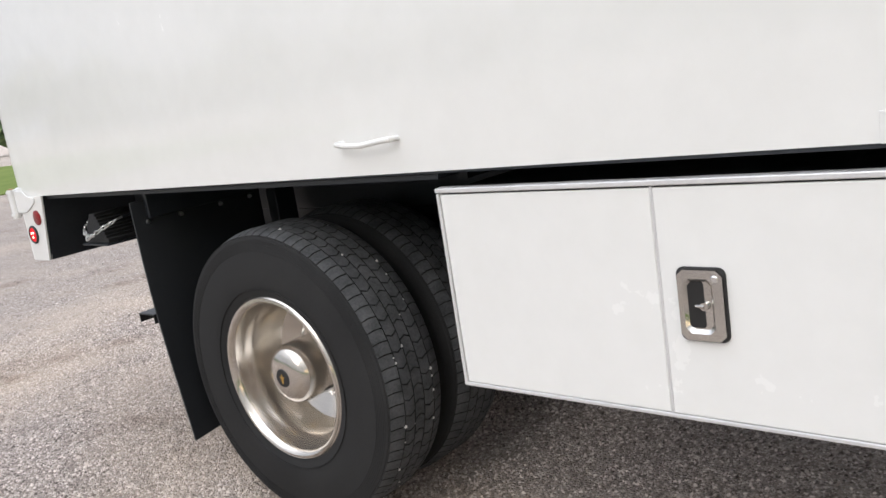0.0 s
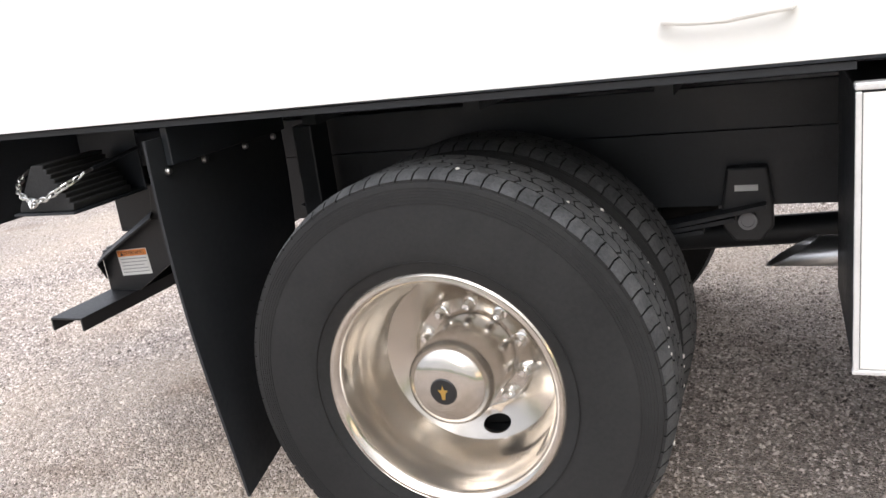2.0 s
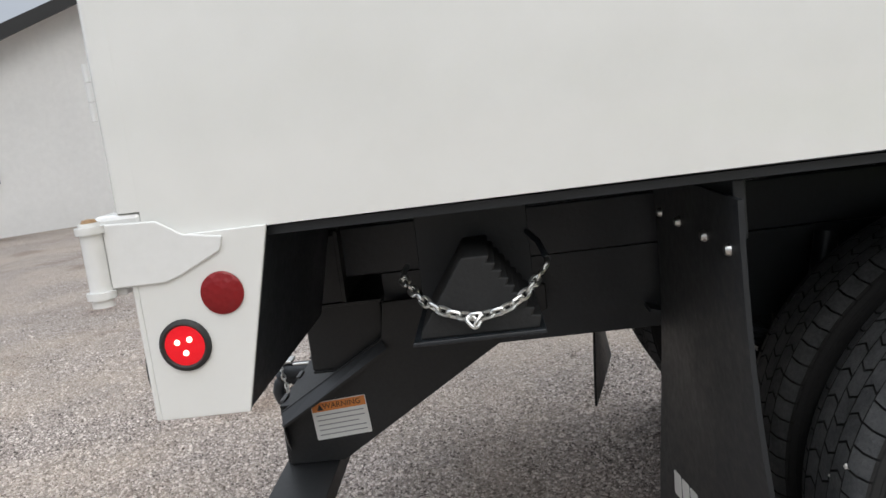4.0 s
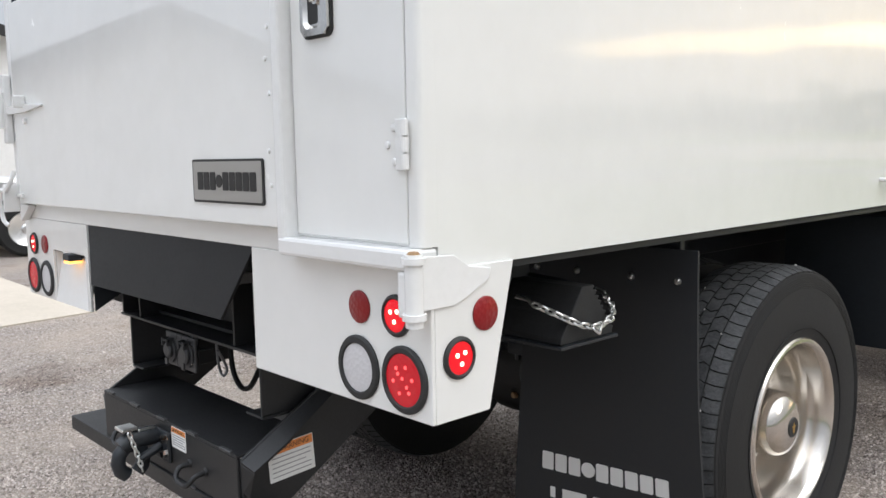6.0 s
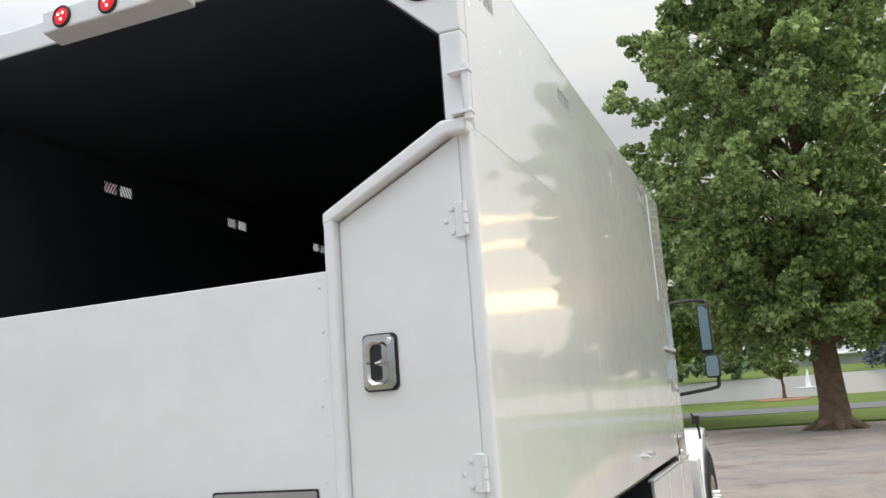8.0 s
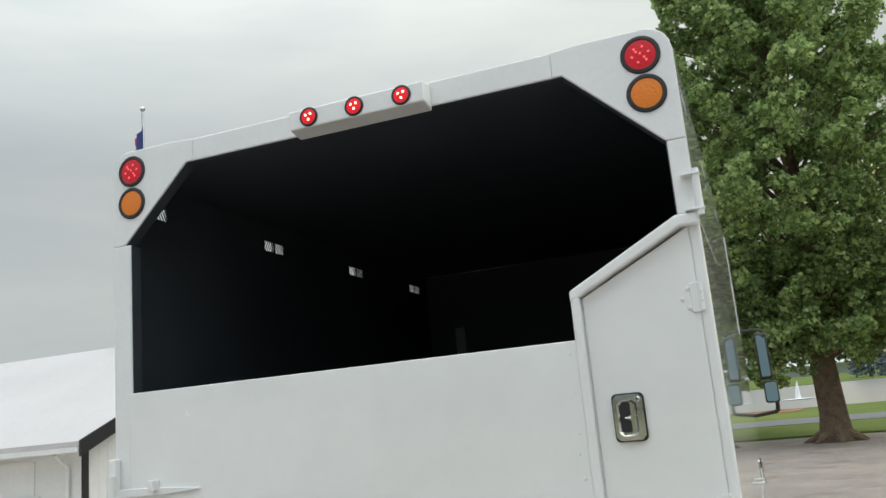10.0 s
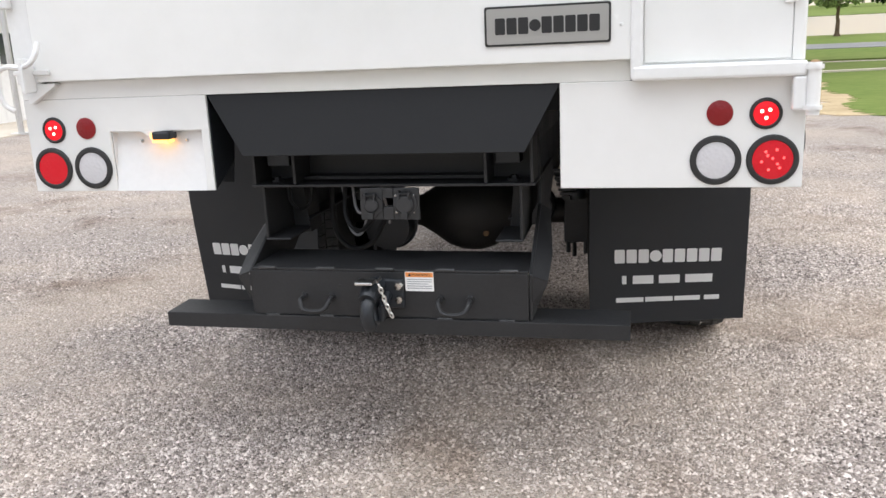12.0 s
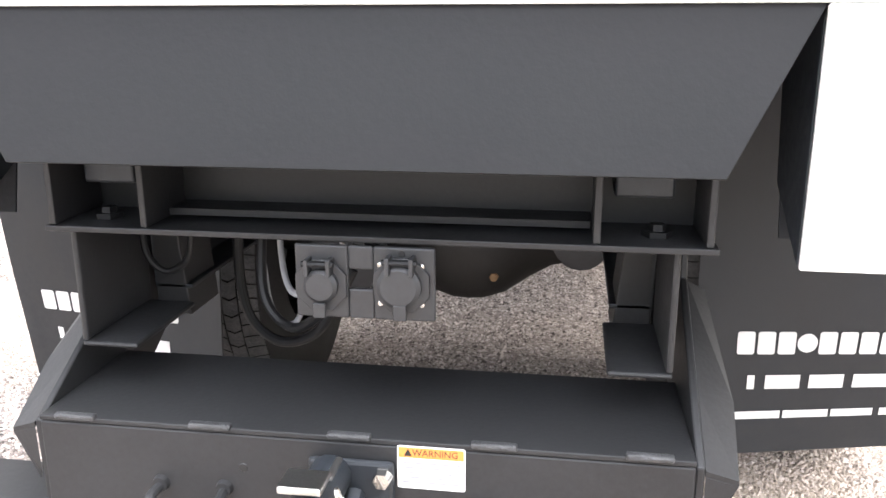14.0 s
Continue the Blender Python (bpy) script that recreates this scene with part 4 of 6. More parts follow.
# ---- mud flaps ----
def mud_flap(side, x_in, x_out, word_x):
    """Rubber sheet that hangs a little twisted: its outer lower corner swings forward."""
    top, low = 1.21, 0.195

    def surf(x, z):
        u, v = (abs(x) - x_in) / (x_out - x_in), (top - z) / (top - low)
        return 0.984 - 0.055 * v ** 1.6 * (1 - u) + (0.095 * v ** 1.6) * u + 0.006 * math.sin(6 * v + 2 * u)

    bm = bmesh.new()
    nx, nz = 8, 14
    rows = []
    for back in (0.0, 0.009):
        rows.append([[bm.verts.new((side * (x_in + (x_out - x_in) * i / nx), surf(x_in + (x_out - x_in) * i / nx, top + (low - top) * j / nz) + back, top + (low - top) * j / nz)) for i in range(nx + 1)] for j in range(nz + 1)])
    f, b = rows
    for j in range(nz):
        for i in range(nx):
            bm.faces.new((f[j][i], f[j][i + 1], f[j + 1][i + 1], f[j + 1][i]))
            bm.faces.new((b[j][i], b[j + 1][i], b[j + 1][i + 1], b[j][i + 1]))
    for i in range(nx):
        bm.faces.new((f[0][i], b[0][i], b[0][i + 1], f[0][i + 1]))
        bm.faces.new((f[nz][i], f[nz][i + 1], b[nz][i + 1], b[nz][i]))
    for j in range(nz):
        bm.faces.new((f[j][0], f[j + 1][0], b[j + 1][0], b[j][0]))
        bm.faces.new((f[j][nx], b[j][nx], b[j + 1][nx], f[j + 1][nx]))
    flap = part("mud_flap", bm, FLAP, truck, "black rubber mud flap with white block lettering", smooth=True)

    def on(x, z):
        e = 0.01
        dx = Vector((e, surf(x + e, z) - surf(x, z), 0)).normalized()
        dz = Vector((0, surf(x, z + e) - surf(x, z), e)).normalized()
        n = dx.cross(dz).normalized()
        m = Matrix((dx, n.cross(dx), n)).transposed().to_4x4()
        return Matrix.Translation((x, surf(x, z) - 0.0008, z)) @ m

    block_word("flap_brand", PRINT_WHITE, flap, lambda x: on(x, 0.490), word_x, 0.440, 0.058, 0.0, 0.0012, 9, 0.14, 3)
    for x, w in ((0.035, 0.018), (0.078, 0.086), (0.185, 0.086), (0.292, 0.112)):
        bar = part("flap_bar", boxes((-w / 2, w / 2, -0.018, 0.018, 0.0, 0.0012)), PRINT_WHITE, flap)
        bar.matrix_basis = on(word_x + x + w / 2, 0.388)
    for x, w in ((0.010, 0.115), (0.130, 0.115), (0.250, 0.107), (0.372, 0.063)):
        bar = part("flap_bar", boxes((-w / 2, w / 2, -0.010, 0.010, 0.0, 0.0012)), PRINT_WHITE, flap)
        bar.matrix_basis = on(word_x + x + w / 2, 0.300)
    bolt = lathes([(0.0, 0.010), (0.008, 0.009), (0.011, 0.003), (0.011, -0.012), (0.008, -0.020), (0.0, -0.021)], 10)
    each("flap_bolt", bolt, ZINC, flap, [on(side * x, 1.120) for x in (x_in + 0.06, x_in + 0.22, x_in + 0.42, x_in + 0.575)], smooth=True)
    a, c = side * (x_in + 0.02), side * (x_out - 0.06)
    part("flap_hanger", boxes((min(a, c), max(a, c), 1.0005, 1.022, 1.135, 1.236)), BLACK, truck, bevel=0.003)


mud_flap(1, 0.604, 1.240, 0.702)
mud_flap(-1, 0.604, 1.248, -1.168)



# ---- chain, wheel chock and its tray ----
def chain(points, link, wire, parent, label=""):
    """A row of oval links that follows the points, each link turned a quarter on the last."""
    pts = [Vector(p) for p in points]
    lengths = [(b - a).length for a, b in zip(pts, pts[1:])]
    total = sum(lengths)
    n = max(2, round(total / (link * 0.72)))
    made = None
    bm0 = bmesh.new()
    loop = []
    for i in range(15):
        t = 2 * math.pi * i / 14
        loop.append(((link / 2 - link * 0.26) * (1 if math.cos(t) > 0 else -1) * min(1, abs(math.cos(t)) * 3) + link * 0.22 * math.cos(t), link * 0.27 * math.sin(t), 0))
    tube(bm0, loop, wire, 6, caps=False)
    me = None
    for i in range(n):
        d = total * (i + 0.5) / n
        k = 0
        while k < len(lengths) - 1 and d > lengths[k]:
            d -= lengths[k]
            k += 1
        a, b = pts[k], pts[k + 1]
        p = a.lerp(b, d / lengths[k])
        q = (b - a).to_track_quat("X", "Z").to_matrix().to_4x4()
        m = Matrix.Translation(p) @ q @ pose(0, 0, 0, 35 + 90 * (i % 2), 0, 0)
        if me is None:
            first = part("chain_link", bm0, ZINC, parent, label, smooth=True)
            me = first.data
            first.matrix_basis = m
        else:
            shared("chain_link", me, parent, m)


hold = part("chock_tray", boxes((0.90, 1.205, 0.445, 0.672, 1.018, 1.026), (0.90, 0.908, 0.445, 0.672, 1.0265, 1.235)), BLACK, truck, "black steel chock holder", bevel=0.002)
teeth = 9
up = []
for i in range(teeth):
    f = i / teeth
    y, z = 0.661 + (0.574 - 0.661) * f, 1.036 + (1.162 - 1.036) * f
    up += [(y, z), (y + 0.006, z + 0.012)]
down = []
for i in range(teeth):
    f = i / teeth
    y, z = 0.542 + (0.458 - 0.542) * f, 1.160 + (1.036 - 1.160) * f
    down += [(y, z), (y - 0.006, z - 0.008)]
chock = part("wheel_chock", prisms([(0.458, 1.0265), (0.661, 1.0265)] + up[1:] + down, "x", 0.96, 1.193), vary(material("black_chock_rubber", (0.03, 0.03, 0.03), 0.7), (0.009, 0.0094, 0.010), (0.018, 0.0186, 0.0195), 12.0, 120.0, 0.15), None, "black rubber wheel chock with serrated edges on its steel tray", bevel=0.003, category="wheel chock")
pts = []
for i in range(13):
    f = i / 12
    pts.append((1.127 + 0.033 * f + 0.076 * (1 - (2 * f - 1) ** 4), 0.434 + 0.241 * f, 1.124 - 0.009 * f - 0.055 * (1 - (2 * f - 1) ** 2)))
chain(pts, 0.026, 0.0031, truck, "bright zinc retaining chain")
chain([(1.224, 0.545, 1.064), (1.232, 0.556, 1.052), (1.226, 0.568, 1.066)], 0.026, 0.0031, truck)
part("chain_hook", tubes([(1.12, 0.690, 1.130), (1.15, 0.686, 1.124), (1.16, 0.675, 1.113)], 0.005, 8), ZINC, truck, smooth=True)
part("chain_hook", tubes([(1.07, 0.438, 1.135), (1.11, 0.436, 1.132), (1.127, 0.433, 1.122)], 0.005, 8), ZINC, truck, smooth=True)
part("chain_rod", tubes([(0.904, 0.668, 1.150), (1.0, 0.684, 1.142), (1.122, 0.690, 1.130)], 0.006, 8), BLACK, truck, smooth=True)

# ---- hitch and tail board ----
part("spill_plate", prisms([(-0.567, 1.2615), (-0.437, 1.060), (0.466, 1.060), (0.568, 1.2615)], "y", -0.004, 0.004), CHARCOAL, truck, "satin black sloping spill plate", bevel=0.001)
spill = bpy.data.objects["spill_plate"]
spill.matrix_basis = Matrix.Translation((0, 0.012, 1.262)) @ pose(0, 0, 0, -14) @ Matrix.Translation((0, 0, -1.262))
for sign in (1, -1):
    part("opening_cheek", prisms([(0.0165, 1.255), (0.20, 1.255), (0.155, 1.03), (0.0165, 0.952)], "x", min(sign * 0.567, sign * 0.575), max(sign * 0.567, sign * 0.575)), BLACK, truck, bevel=0.001)
part("hitch_shelf", boxes((-0.468, 0.485, 0.066, 0.30, 0.947, 0.956)), HITCH_BLACK_LIT, truck, bevel=0.002)
part("hitch_back", boxes((-0.468, 0.485, 0.20, 0.209, 0.9565, 1.14)), HITCH_BLACK_LIT, truck)
part("hitch_rib", boxes((-0.306, 0.319, 0.135, 0.1995, 0.962, 0.972)), HITCH_BLACK_LIT, truck)
for x in (-0.462, -0.320, 0.322, 0.468):
    part("hitch_gusset", boxes((x, x + 0.010, 0.070, 0.1995, 0.9565, 1.13)), HITCH_BLACK_LIT, truck, bevel=0.002)
each("hitch_bolt", lathes([(0.0, 0.018), (0.012, 0.017), (0.013, 0.008), (0.022, 0.008), (0.022, 0.0)], 6), CHARCOAL, truck, [pose(x, 0.13, 0.9565) for x in (-0.40, 0.41)])
for x0, x1, s in ((-0.442, -0.432, 1), (0.430, 0.440, -1)):
    bm = boxes((x0, x1, 0.085, 0.29, 0.770, 0.9465), (x0 if s > 0 else x1 - 0.09, x0 + 0.09 if s > 0 else x1, 0.085, 0.29, 0.761, 0.7698))
    part("hitch_upright", bm, HITCH_BLACK_LIT, truck, "black channel upright", bevel=0.004)
# side plates run down and back to the tail board
PLATE = [(-0.002, 0.5295), (-0.006, 0.680), (0.284, 0.850), (0.300, 0.9455), (0.720, 0.9455), (0.720, 0.880), (0.640, 0.835), (0.145, 0.5295)]
for x in (-0.474, 0.466):
    part("hitch_side_plate", prisms(PLATE, "x", x, x + 0.012), HITCH_BLACK_LIT, truck, "black gusseted hitch side plate", bevel=0.003)
part("tail_board", boxes((-0.4615, 0.4655, -0.012, 0.0, 0.530, 0.683)), HITCH_BLACK_LIT, truck, "satin black hitch board with drawer pulls", bevel=0.003)
part("tail_slope", boxes((-0.4615, 0.4655, -0.012, 0.240, 0.6835, 0.692)), HITCH_BLACK_LIT, truck, bevel=0.002)
for x in (-0.435, -0.231, -0.029, 0.171, 0.375):
    part("weld_bead", boxes((x, x + 0.062, -0.0175, -0.004, 0.6885, 0.6975)), WELD, truck, bevel=0.003)
for x in (-0.42, -0.23, 0.17, 0.37):
    part("weld_bead", boxes((x, x + 0.05, -0.019, -0.0125, 0.5275, 0.534)), WELD, truck, bevel=0.002)
# flared lips along the upper edge of the side plates
for x, s in ((-0.474, -1), (0.478, 1)):
    bm = bmesh.new()
    lip = [(0.286, 0.846), (0.10, 0.738), (-0.006, 0.676), (-0.004, 0.60)]
    wide = [0.030, 0.052, 0.046, 0.012]
    rows = []
    for (y, z), w in zip(lip, wide):
        rows.append([bm.verts.new(p) for p in ((x + s * 0.0005, y, z), (x + s * w, y + 0.012, z - 0.018), (x + s * w, y + 0.012, z - 0.026), (x + s * 0.0005, y, z - 0.009))])
    for p, q in zip(rows, rows[1:]):
        for i in range(4):
            bm.faces.new((p[i], p[(i + 1) % 4], q[(i + 1) % 4], q[i]))
    bm.faces.new(rows[0])
    bm.faces.new(rows[-1][::-1])
    part("side_lip", bm, HITCH_BLACK_LIT, truck)
for cx in (-0.232, 0.232):
    h = part("drawer_pull", tubes(rounded_path([(cx - 0.048, -0.012, 0.595), (cx - 0.050, -0.045, 0.592), (cx - 0.040, -0.062, 0.572), (cx - 0.02, -0.066, 0.562), (cx + 0.02, -0.066, 0.562), (cx + 0.040, -0.062, 0.572), (cx + 0.050, -0.045, 0.592), (cx + 0.048, -0.012, 0.595)]), 0.0075, 10), HITCH_BLACK_LIT, truck, "black bail handle", smooth=True)
    each("handle_boss", lathes([(0.0, 0.009), (0.011, 0.008), (0.013, 0.0)], 14), HITCH_BLACK_LIT, h, [pose(cx + s * 0.048, -0.0122, 0.598) @ FACE_REAR for s in (-1, 1)], smooth=True)
part("board_hole", lathes([(0.0, 0.001), (0.006, 0.001), (0.007, 0.0)], 14, pose(-0.154, -0.0122, 0.632) @ FACE_REAR), DARK, truck)
# channel step
part("step_bumper", prisms([(-0.020, 0.478), (-0.020, 0.5285), (0.130, 0.5285), (0.130, 0.478), (0.122, 0.478), (0.122, 0.520), (-0.012, 0.520), (-0.012, 0.478)], "x", -0.790, 0.777), HITCH_BLACK_LIT, truck, "black steel channel step bumper", bevel=0.002)

# warning labels
def warning_label(m, w, h, owner, wide):
    lab = part("warning_label", prisms(rounded(w, h, 0.003, 2), "z", 0.0, 0.0012), LABEL_WHITE, owner, "white warning label with an orange heading")
    lab.matrix_basis = m
    part("label_band", prisms([(-w / 2 + 0.002, h / 2 - 0.002 - h * wide), (w / 2 - 0.002, h / 2 - 0.002 - h * wide), (w / 2 - 0.002, h / 2 - 0.002), (-w / 2 + 0.002, h / 2 - 0.002)], "z", 0.0012, 0.0016), LABEL_ORANGE, lab)
    bm = bmesh.new()
    rows = 5
    for i in range(rows):
        z = h / 2 - h * wide - 0.006 - (h * (1 - wide) - 0.012) * (i + 0.5) / rows
        prism(bm, [(-w * 0.43, z - 0.0014), (w * (0.43 - 0.12 * (i % 3 == 2)), z - 0.0014), (w * (0.43 - 0.12 * (i % 3 == 2)), z + 0.0014), (-w * 0.43, z + 0.0014)], "z", 0.0012, 0.0015)
    part("label_print", bm, PRINT_GREY, lab)
    cu = bpy.data.curves.new("label_heading", "FONT")
    cu.body, cu.size, cu.align_x, cu.align_y = "WARNING", h * wide * 0.85, "CENTER", "CENTER"
    cu.extrude = 0.0001
    t = new("label_heading", cu)
    t.parent = lab
    t.matrix_basis = pose(w * 0.06, h / 2 - 0.002 - h * wide / 2, 0.0018)
    cu.materials.append(DARK)
    part("label_triangle", prisms([(-w * 0.40, h / 2 - h * wide * 0.95), (-w * 0.28, h / 2 - h * wide * 0.95), (-w * 0.34, h / 2 - h * wide * 0.25)], "z", 0.0016, 0.0019), DARK, lab)


warning_label(pose(0.1165, -0.0122, 0.6535) @ FACE_REAR, 0.094, 0.064, truck, 0.24)
warning_label(pose(0.4783, 0.150, 0.648) @ FACE_RIGHT @ pose(0, 0, 0, 0, 0, 4), 0.148, 0.104, truck, 0.24)
warning_label(pose(-0.4745, 0.125, 0.640) @ pose(0, 0, 0, 90, 0, -90), 0.150, 0.108, truck, 0.24)

# pintle hook with its pin chain
pin = part("pintle_hook", boxes((-0.055, 0.066, -0.024, -0.0122, 0.565, 0.662)), BLACK, truck, "black pintle hook with bright pin", bevel=0.006)
arc = [(-0.022, -0.105 - 0.040 * math.cos(radians(a)), 0.578 + 0.046 * math.sin(radians(a))) for a in range(-70, 246, 35)]
part("hook_jaw", tubes(arc, 0.022, 12), BLACK, pin, smooth=True)
part("hook_shank", tubes([(-0.022, -0.024, 0.640), (-0.022, -0.105, 0.642), (-0.022, -0.135, 0.624)], [0.030, 0.031, 0.026], 12), BLACK, pin, smooth=True)
part("hook_lever", tubes([(0.012, -0.024, 0.612), (0.012, -0.090, 0.587), (0.010, -0.090, 0.547)], [0.014, 0.014, 0.010], 10), BLACK, pin, smooth=True)
part("hook_latch", boxes((-0.060, -0.002, -0.135, -0.085, 0.672, 0.682), (-0.012, -0.002, -0.0845, -0.03, 0.664, 0.672)), ZINC, pin, "bright plated pin bar", bevel=0.003)
each("hook_bolt", lathes([(0.0, 0.018), (0.012, 0.017), (0.014, 0.0)], 6), STEEL, pin, [pose(0.052, -0.024, z) @ FACE_REAR for z in (0.643, 0.598)])
chain([(0.014, -0.12, 0.674), (0.022, -0.112, 0.64), (0.028, -0.105, 0.61), (0.038, -0.10, 0.58), (0.046, -0.098, 0.560)], 0.020, 0.0028, pin, "bright pin chain")

# trailer socket box
sock = part("socket_box", boxes((-0.086, -0.010, 0.055, 0.064, 0.840, 0.9455), (0.026, 0.112, 0.055, 0.064, 0.840, 0.9455), (-0.010, 0.026, 0.055, 0.064, 0.840, 0.884), (-0.010, 0.026, 0.055, 0.064, 0.912, 0.9455)), SOCKET_GREY, truck, "grey steel plate with two trailer sockets", bevel=0.003)
for cx, cz, r in ((-0.046, 0.890, 0.024), (0.064, 0.893, 0.031)):
    part("socket", lathes([(0.0, 0.020), (r * 0.8, 0.0195), (r, 0.015), (r, 0.004), (r * 1.25, 0.004), (r * 1.25, 0.0)], 20, pose(cx, 0.0548, cz) @ FACE_REAR), SOCKET_GREY, sock, smooth=True)
# hinge yokes, spring coils and lift tabs of the two socket covers
for cx, cz, r in ((-0.048, 0.889, 0.030), (0.066, 0.893, 0.032)):
    for ex in (cx - r * 0.52, cx + r * 0.52):
        part("cover_yoke", boxes((ex - r * 0.10, ex + r * 0.10, 0.030, 0.0545, cz + r * 0.55, cz + r * 1.35)), SOCKET_GREY, sock, bevel=0.0015)
    part("cover_hinge", tubes([(cx - r * 0.75, 0.036, cz + r * 1.12), (cx + r * 0.75, 0.036, cz + r * 1.12)], 0.0045, 8), CHARCOAL, sock, smooth=True)
    part("cover_tab", boxes((cx - r * 0.30, cx + r * 0.30, 0.034, 0.040, cz - r * 1.45, cz - r * 0.75)), SOCKET_GREY, sock, bevel=0.0015)
    part("socket_flange", prisms([(cx + r * 1.32 * math.cos(math.radians(22.5 + 45 * k)), cz + r * 1.32 * math.sin(math.radians(22.5 + 45 * k))) for k in range(8)], "y", 0.0485, 0.0546), SOCKET_GREY, sock, bevel=0.0015)
each("socket_screw", lathes([(0.0, 0.005), (0.004, 0.004), (0.005, 0.0)], 8), STEEL, sock, [pose(x, 0.0548, z) @ FACE_REAR for x, z in ((0.036, 0.866), (0.036, 0.921), (0.094, 0.866), (0.094, 0.921), (-0.074, 0.882), (-0.074, 0.902), (-0.046, 0.856), (-0.046, 0.922))])
part("socket_hole", lathes([(0.0, 0.001), (0.0045, 0.001), (0.005, 0)], 12, pose(0.066, 0.0548, 0.936) @ FACE_REAR), DARK, sock)
part("socket_cable", tubes(rounded_path([(-0.05, 0.07, 0.87), (-0.11, 0.12, 0.85), (-0.14, 0.16, 0.87), (-0.16, 0.20, 0.94)]), 0.005, 8), WIRE, truck, smooth=True)
part("socket_cable", tubes(rounded_path([(-0.04, 0.07, 0.85), (-0.13, 0.16, 0.78), (-0.19, 0.20, 0.82), (-0.20, 0.24, 0.95)]), 0.008, 8), CHARCOAL, truck, smooth=True)

part("air_hose", tubes(rounded_path([(-0.312, 0.42, 0.96), (-0.312, 0.40, 0.863), (-0.313, 0.40, 0.779), (-0.297, 0.40, 0.704), (-0.251, 0.40, 0.661), (-0.197, 0.40, 0.664), (-0.151, 0.40, 0.701), (-0.10, 0.42, 0.80)]), 0.010, 10), CHARCOAL, truck, smooth=True)
part("socket_cable", tubes(rounded_path([(-0.235, 0.30, 0.93), (-0.225, 0.30, 0.83), (-0.219, 0.30, 0.773), (-0.201, 0.30, 0.738), (-0.176, 0.30, 0.735), (-0.159, 0.30, 0.766), (-0.12, 0.25, 0.84)]), 0.005, 8), WIRE, truck, smooth=True)
part("socket_cable", tubes(rounded_path([(-0.331, 0.25, 0.94), (-0.331, 0.25, 0.90), (-0.342, 0.25, 0.856), (-0.381, 0.25, 0.835), (-0.413, 0.25, 0.868), (-0.42, 0.26, 0.94)]), 0.006, 8), CHARCOAL, truck, smooth=True)

# ---- side tool box ----
tb = part("tool_box", boxes((0.72, 1.215, 2.619, 4.44, 0.642, 1.202)), BLACK, truck, "under-body tool box with white doors", bevel=0.004)
for y0, y1 in ((2.630, 3.2555), (3.2625, 3.90), (3.908, 4.432)):
    part("tool_door", boxes((1.2155, 1.229, y0, y1, 0.650, 1.198)), WHITE, tb, "flat white door", bevel=0.003)
part("box_trim", boxes((1.200, 1.234, 2.616, 4.442, 1.2030, 1.217)), TRIM_ALU, tb, "bright aluminium edge", bevel=0.003)
part("box_trim", boxes((1.2155, 1.231, 2.616, 4.442, 0.638, 0.6485)), TRIM_ALU, tb, bevel=0.002)
part("box_trim", boxes((1.2155, 1.232, 2.6175, 2.6285, 0.6486, 1.2003)), TRIM_ALU, tb, bevel=0.002)
for y in (3.2557, 3.9005):
    part("box_trim", boxes((1.2155, 1.2275, y, y + 0.0066, 0.650, 1.2003)), TRIM_ALU, tb)
for y in (3.361,):
    latch(pose(1.229, y, 0.928) @ FACE_RIGHT, 0.106, 0.166, tb)
latch(pose(HW, 3.885, 1.322) @ FACE_RIGHT, 0.090, 0.125, truck)
part("door_hinge_leaf", boxes((HW, HW + 0.004, 3.740, 3.800, 1.268, 1.330)), WHITE_TRIM, truck, bevel=0.001)
part("drip_rail", boxes((HW, HW + 0.012, 3.74, 4.28, 1.965, 1.985)), WHITE_TRIM, truck, bevel=0.002)
# Black strip painted in as the shadow below the drip rail.
part("drip_shadow_strip", boxes((HW, HW + 0.002, 3.74, 4.28, 1.945, 1.960)), DARK, truck)
part("seam_strip", boxes((HW, HW + 0.004, 3.72, 3.732, 2.30, 3.05)), WHITE_TRIM, truck)
for s in (1, -1):
    part("hitch_web", prisms([(s * 0.365, 0.74), (s * 0.428, 0.74), (s * 0.428, 0.946), (s * 0.385, 0.946)][::s], "y", 0.30, 0.42), HITCH_BLACK_LIT, truck, bevel=0.003)
# spring seats on the axle, with the ends of the U-bolts below
for s in (1, -1):
    a, c = sorted((s * 0.445, s * 0.575))
    seat = part("spring_seat", boxes((a, c, 1.58, 1.84, 0.40, 0.635)), BLACK, truck, "black spring seat clamped to the axle", bevel=0.006)
    for x, y, z in ((0.465, 1.60, 0.345), (0.495, 1.60, 0.325), (0.550, 1.60, 0.340), (0.465, 1.82, 0.34), (0.550, 1.82, 0.34)):
        part("u_bolt", tubes([(s * x, y, z), (s * x, y, 0.41)], 0.011, 8), BLACK, seat)
    part("shock_absorber", tubes([(s * 0.53, 1.36, 0.66), (s * 0.52, 1.38, 0.80), (s * 0.49, 1.42, 1.0)], [0.036, 0.036, 0.028], 12), BLACK, truck, smooth=True)


# ---- cab ----
bm = bmesh.new()
side = [(4.52, 0.80), (4.52, 2.36), (4.60, 2.44), (5.55, 2.44), (5.75, 2.36), (6.15, 1.62), (6.15, 0.80)]
prism(bm, side, "x", -1.02, 1.02)
part("cab_shell", bm, WHITE, truck, "white cab of the truck", bevel=0.05, segments=3)
part("cab_window", prisms([(4.95, 1.66), (4.95, 2.22), (5.60, 2.22), (5.92, 1.66)], "x", 1.021, 1.026), CAB_GLASS, truck, bevel=0.002)
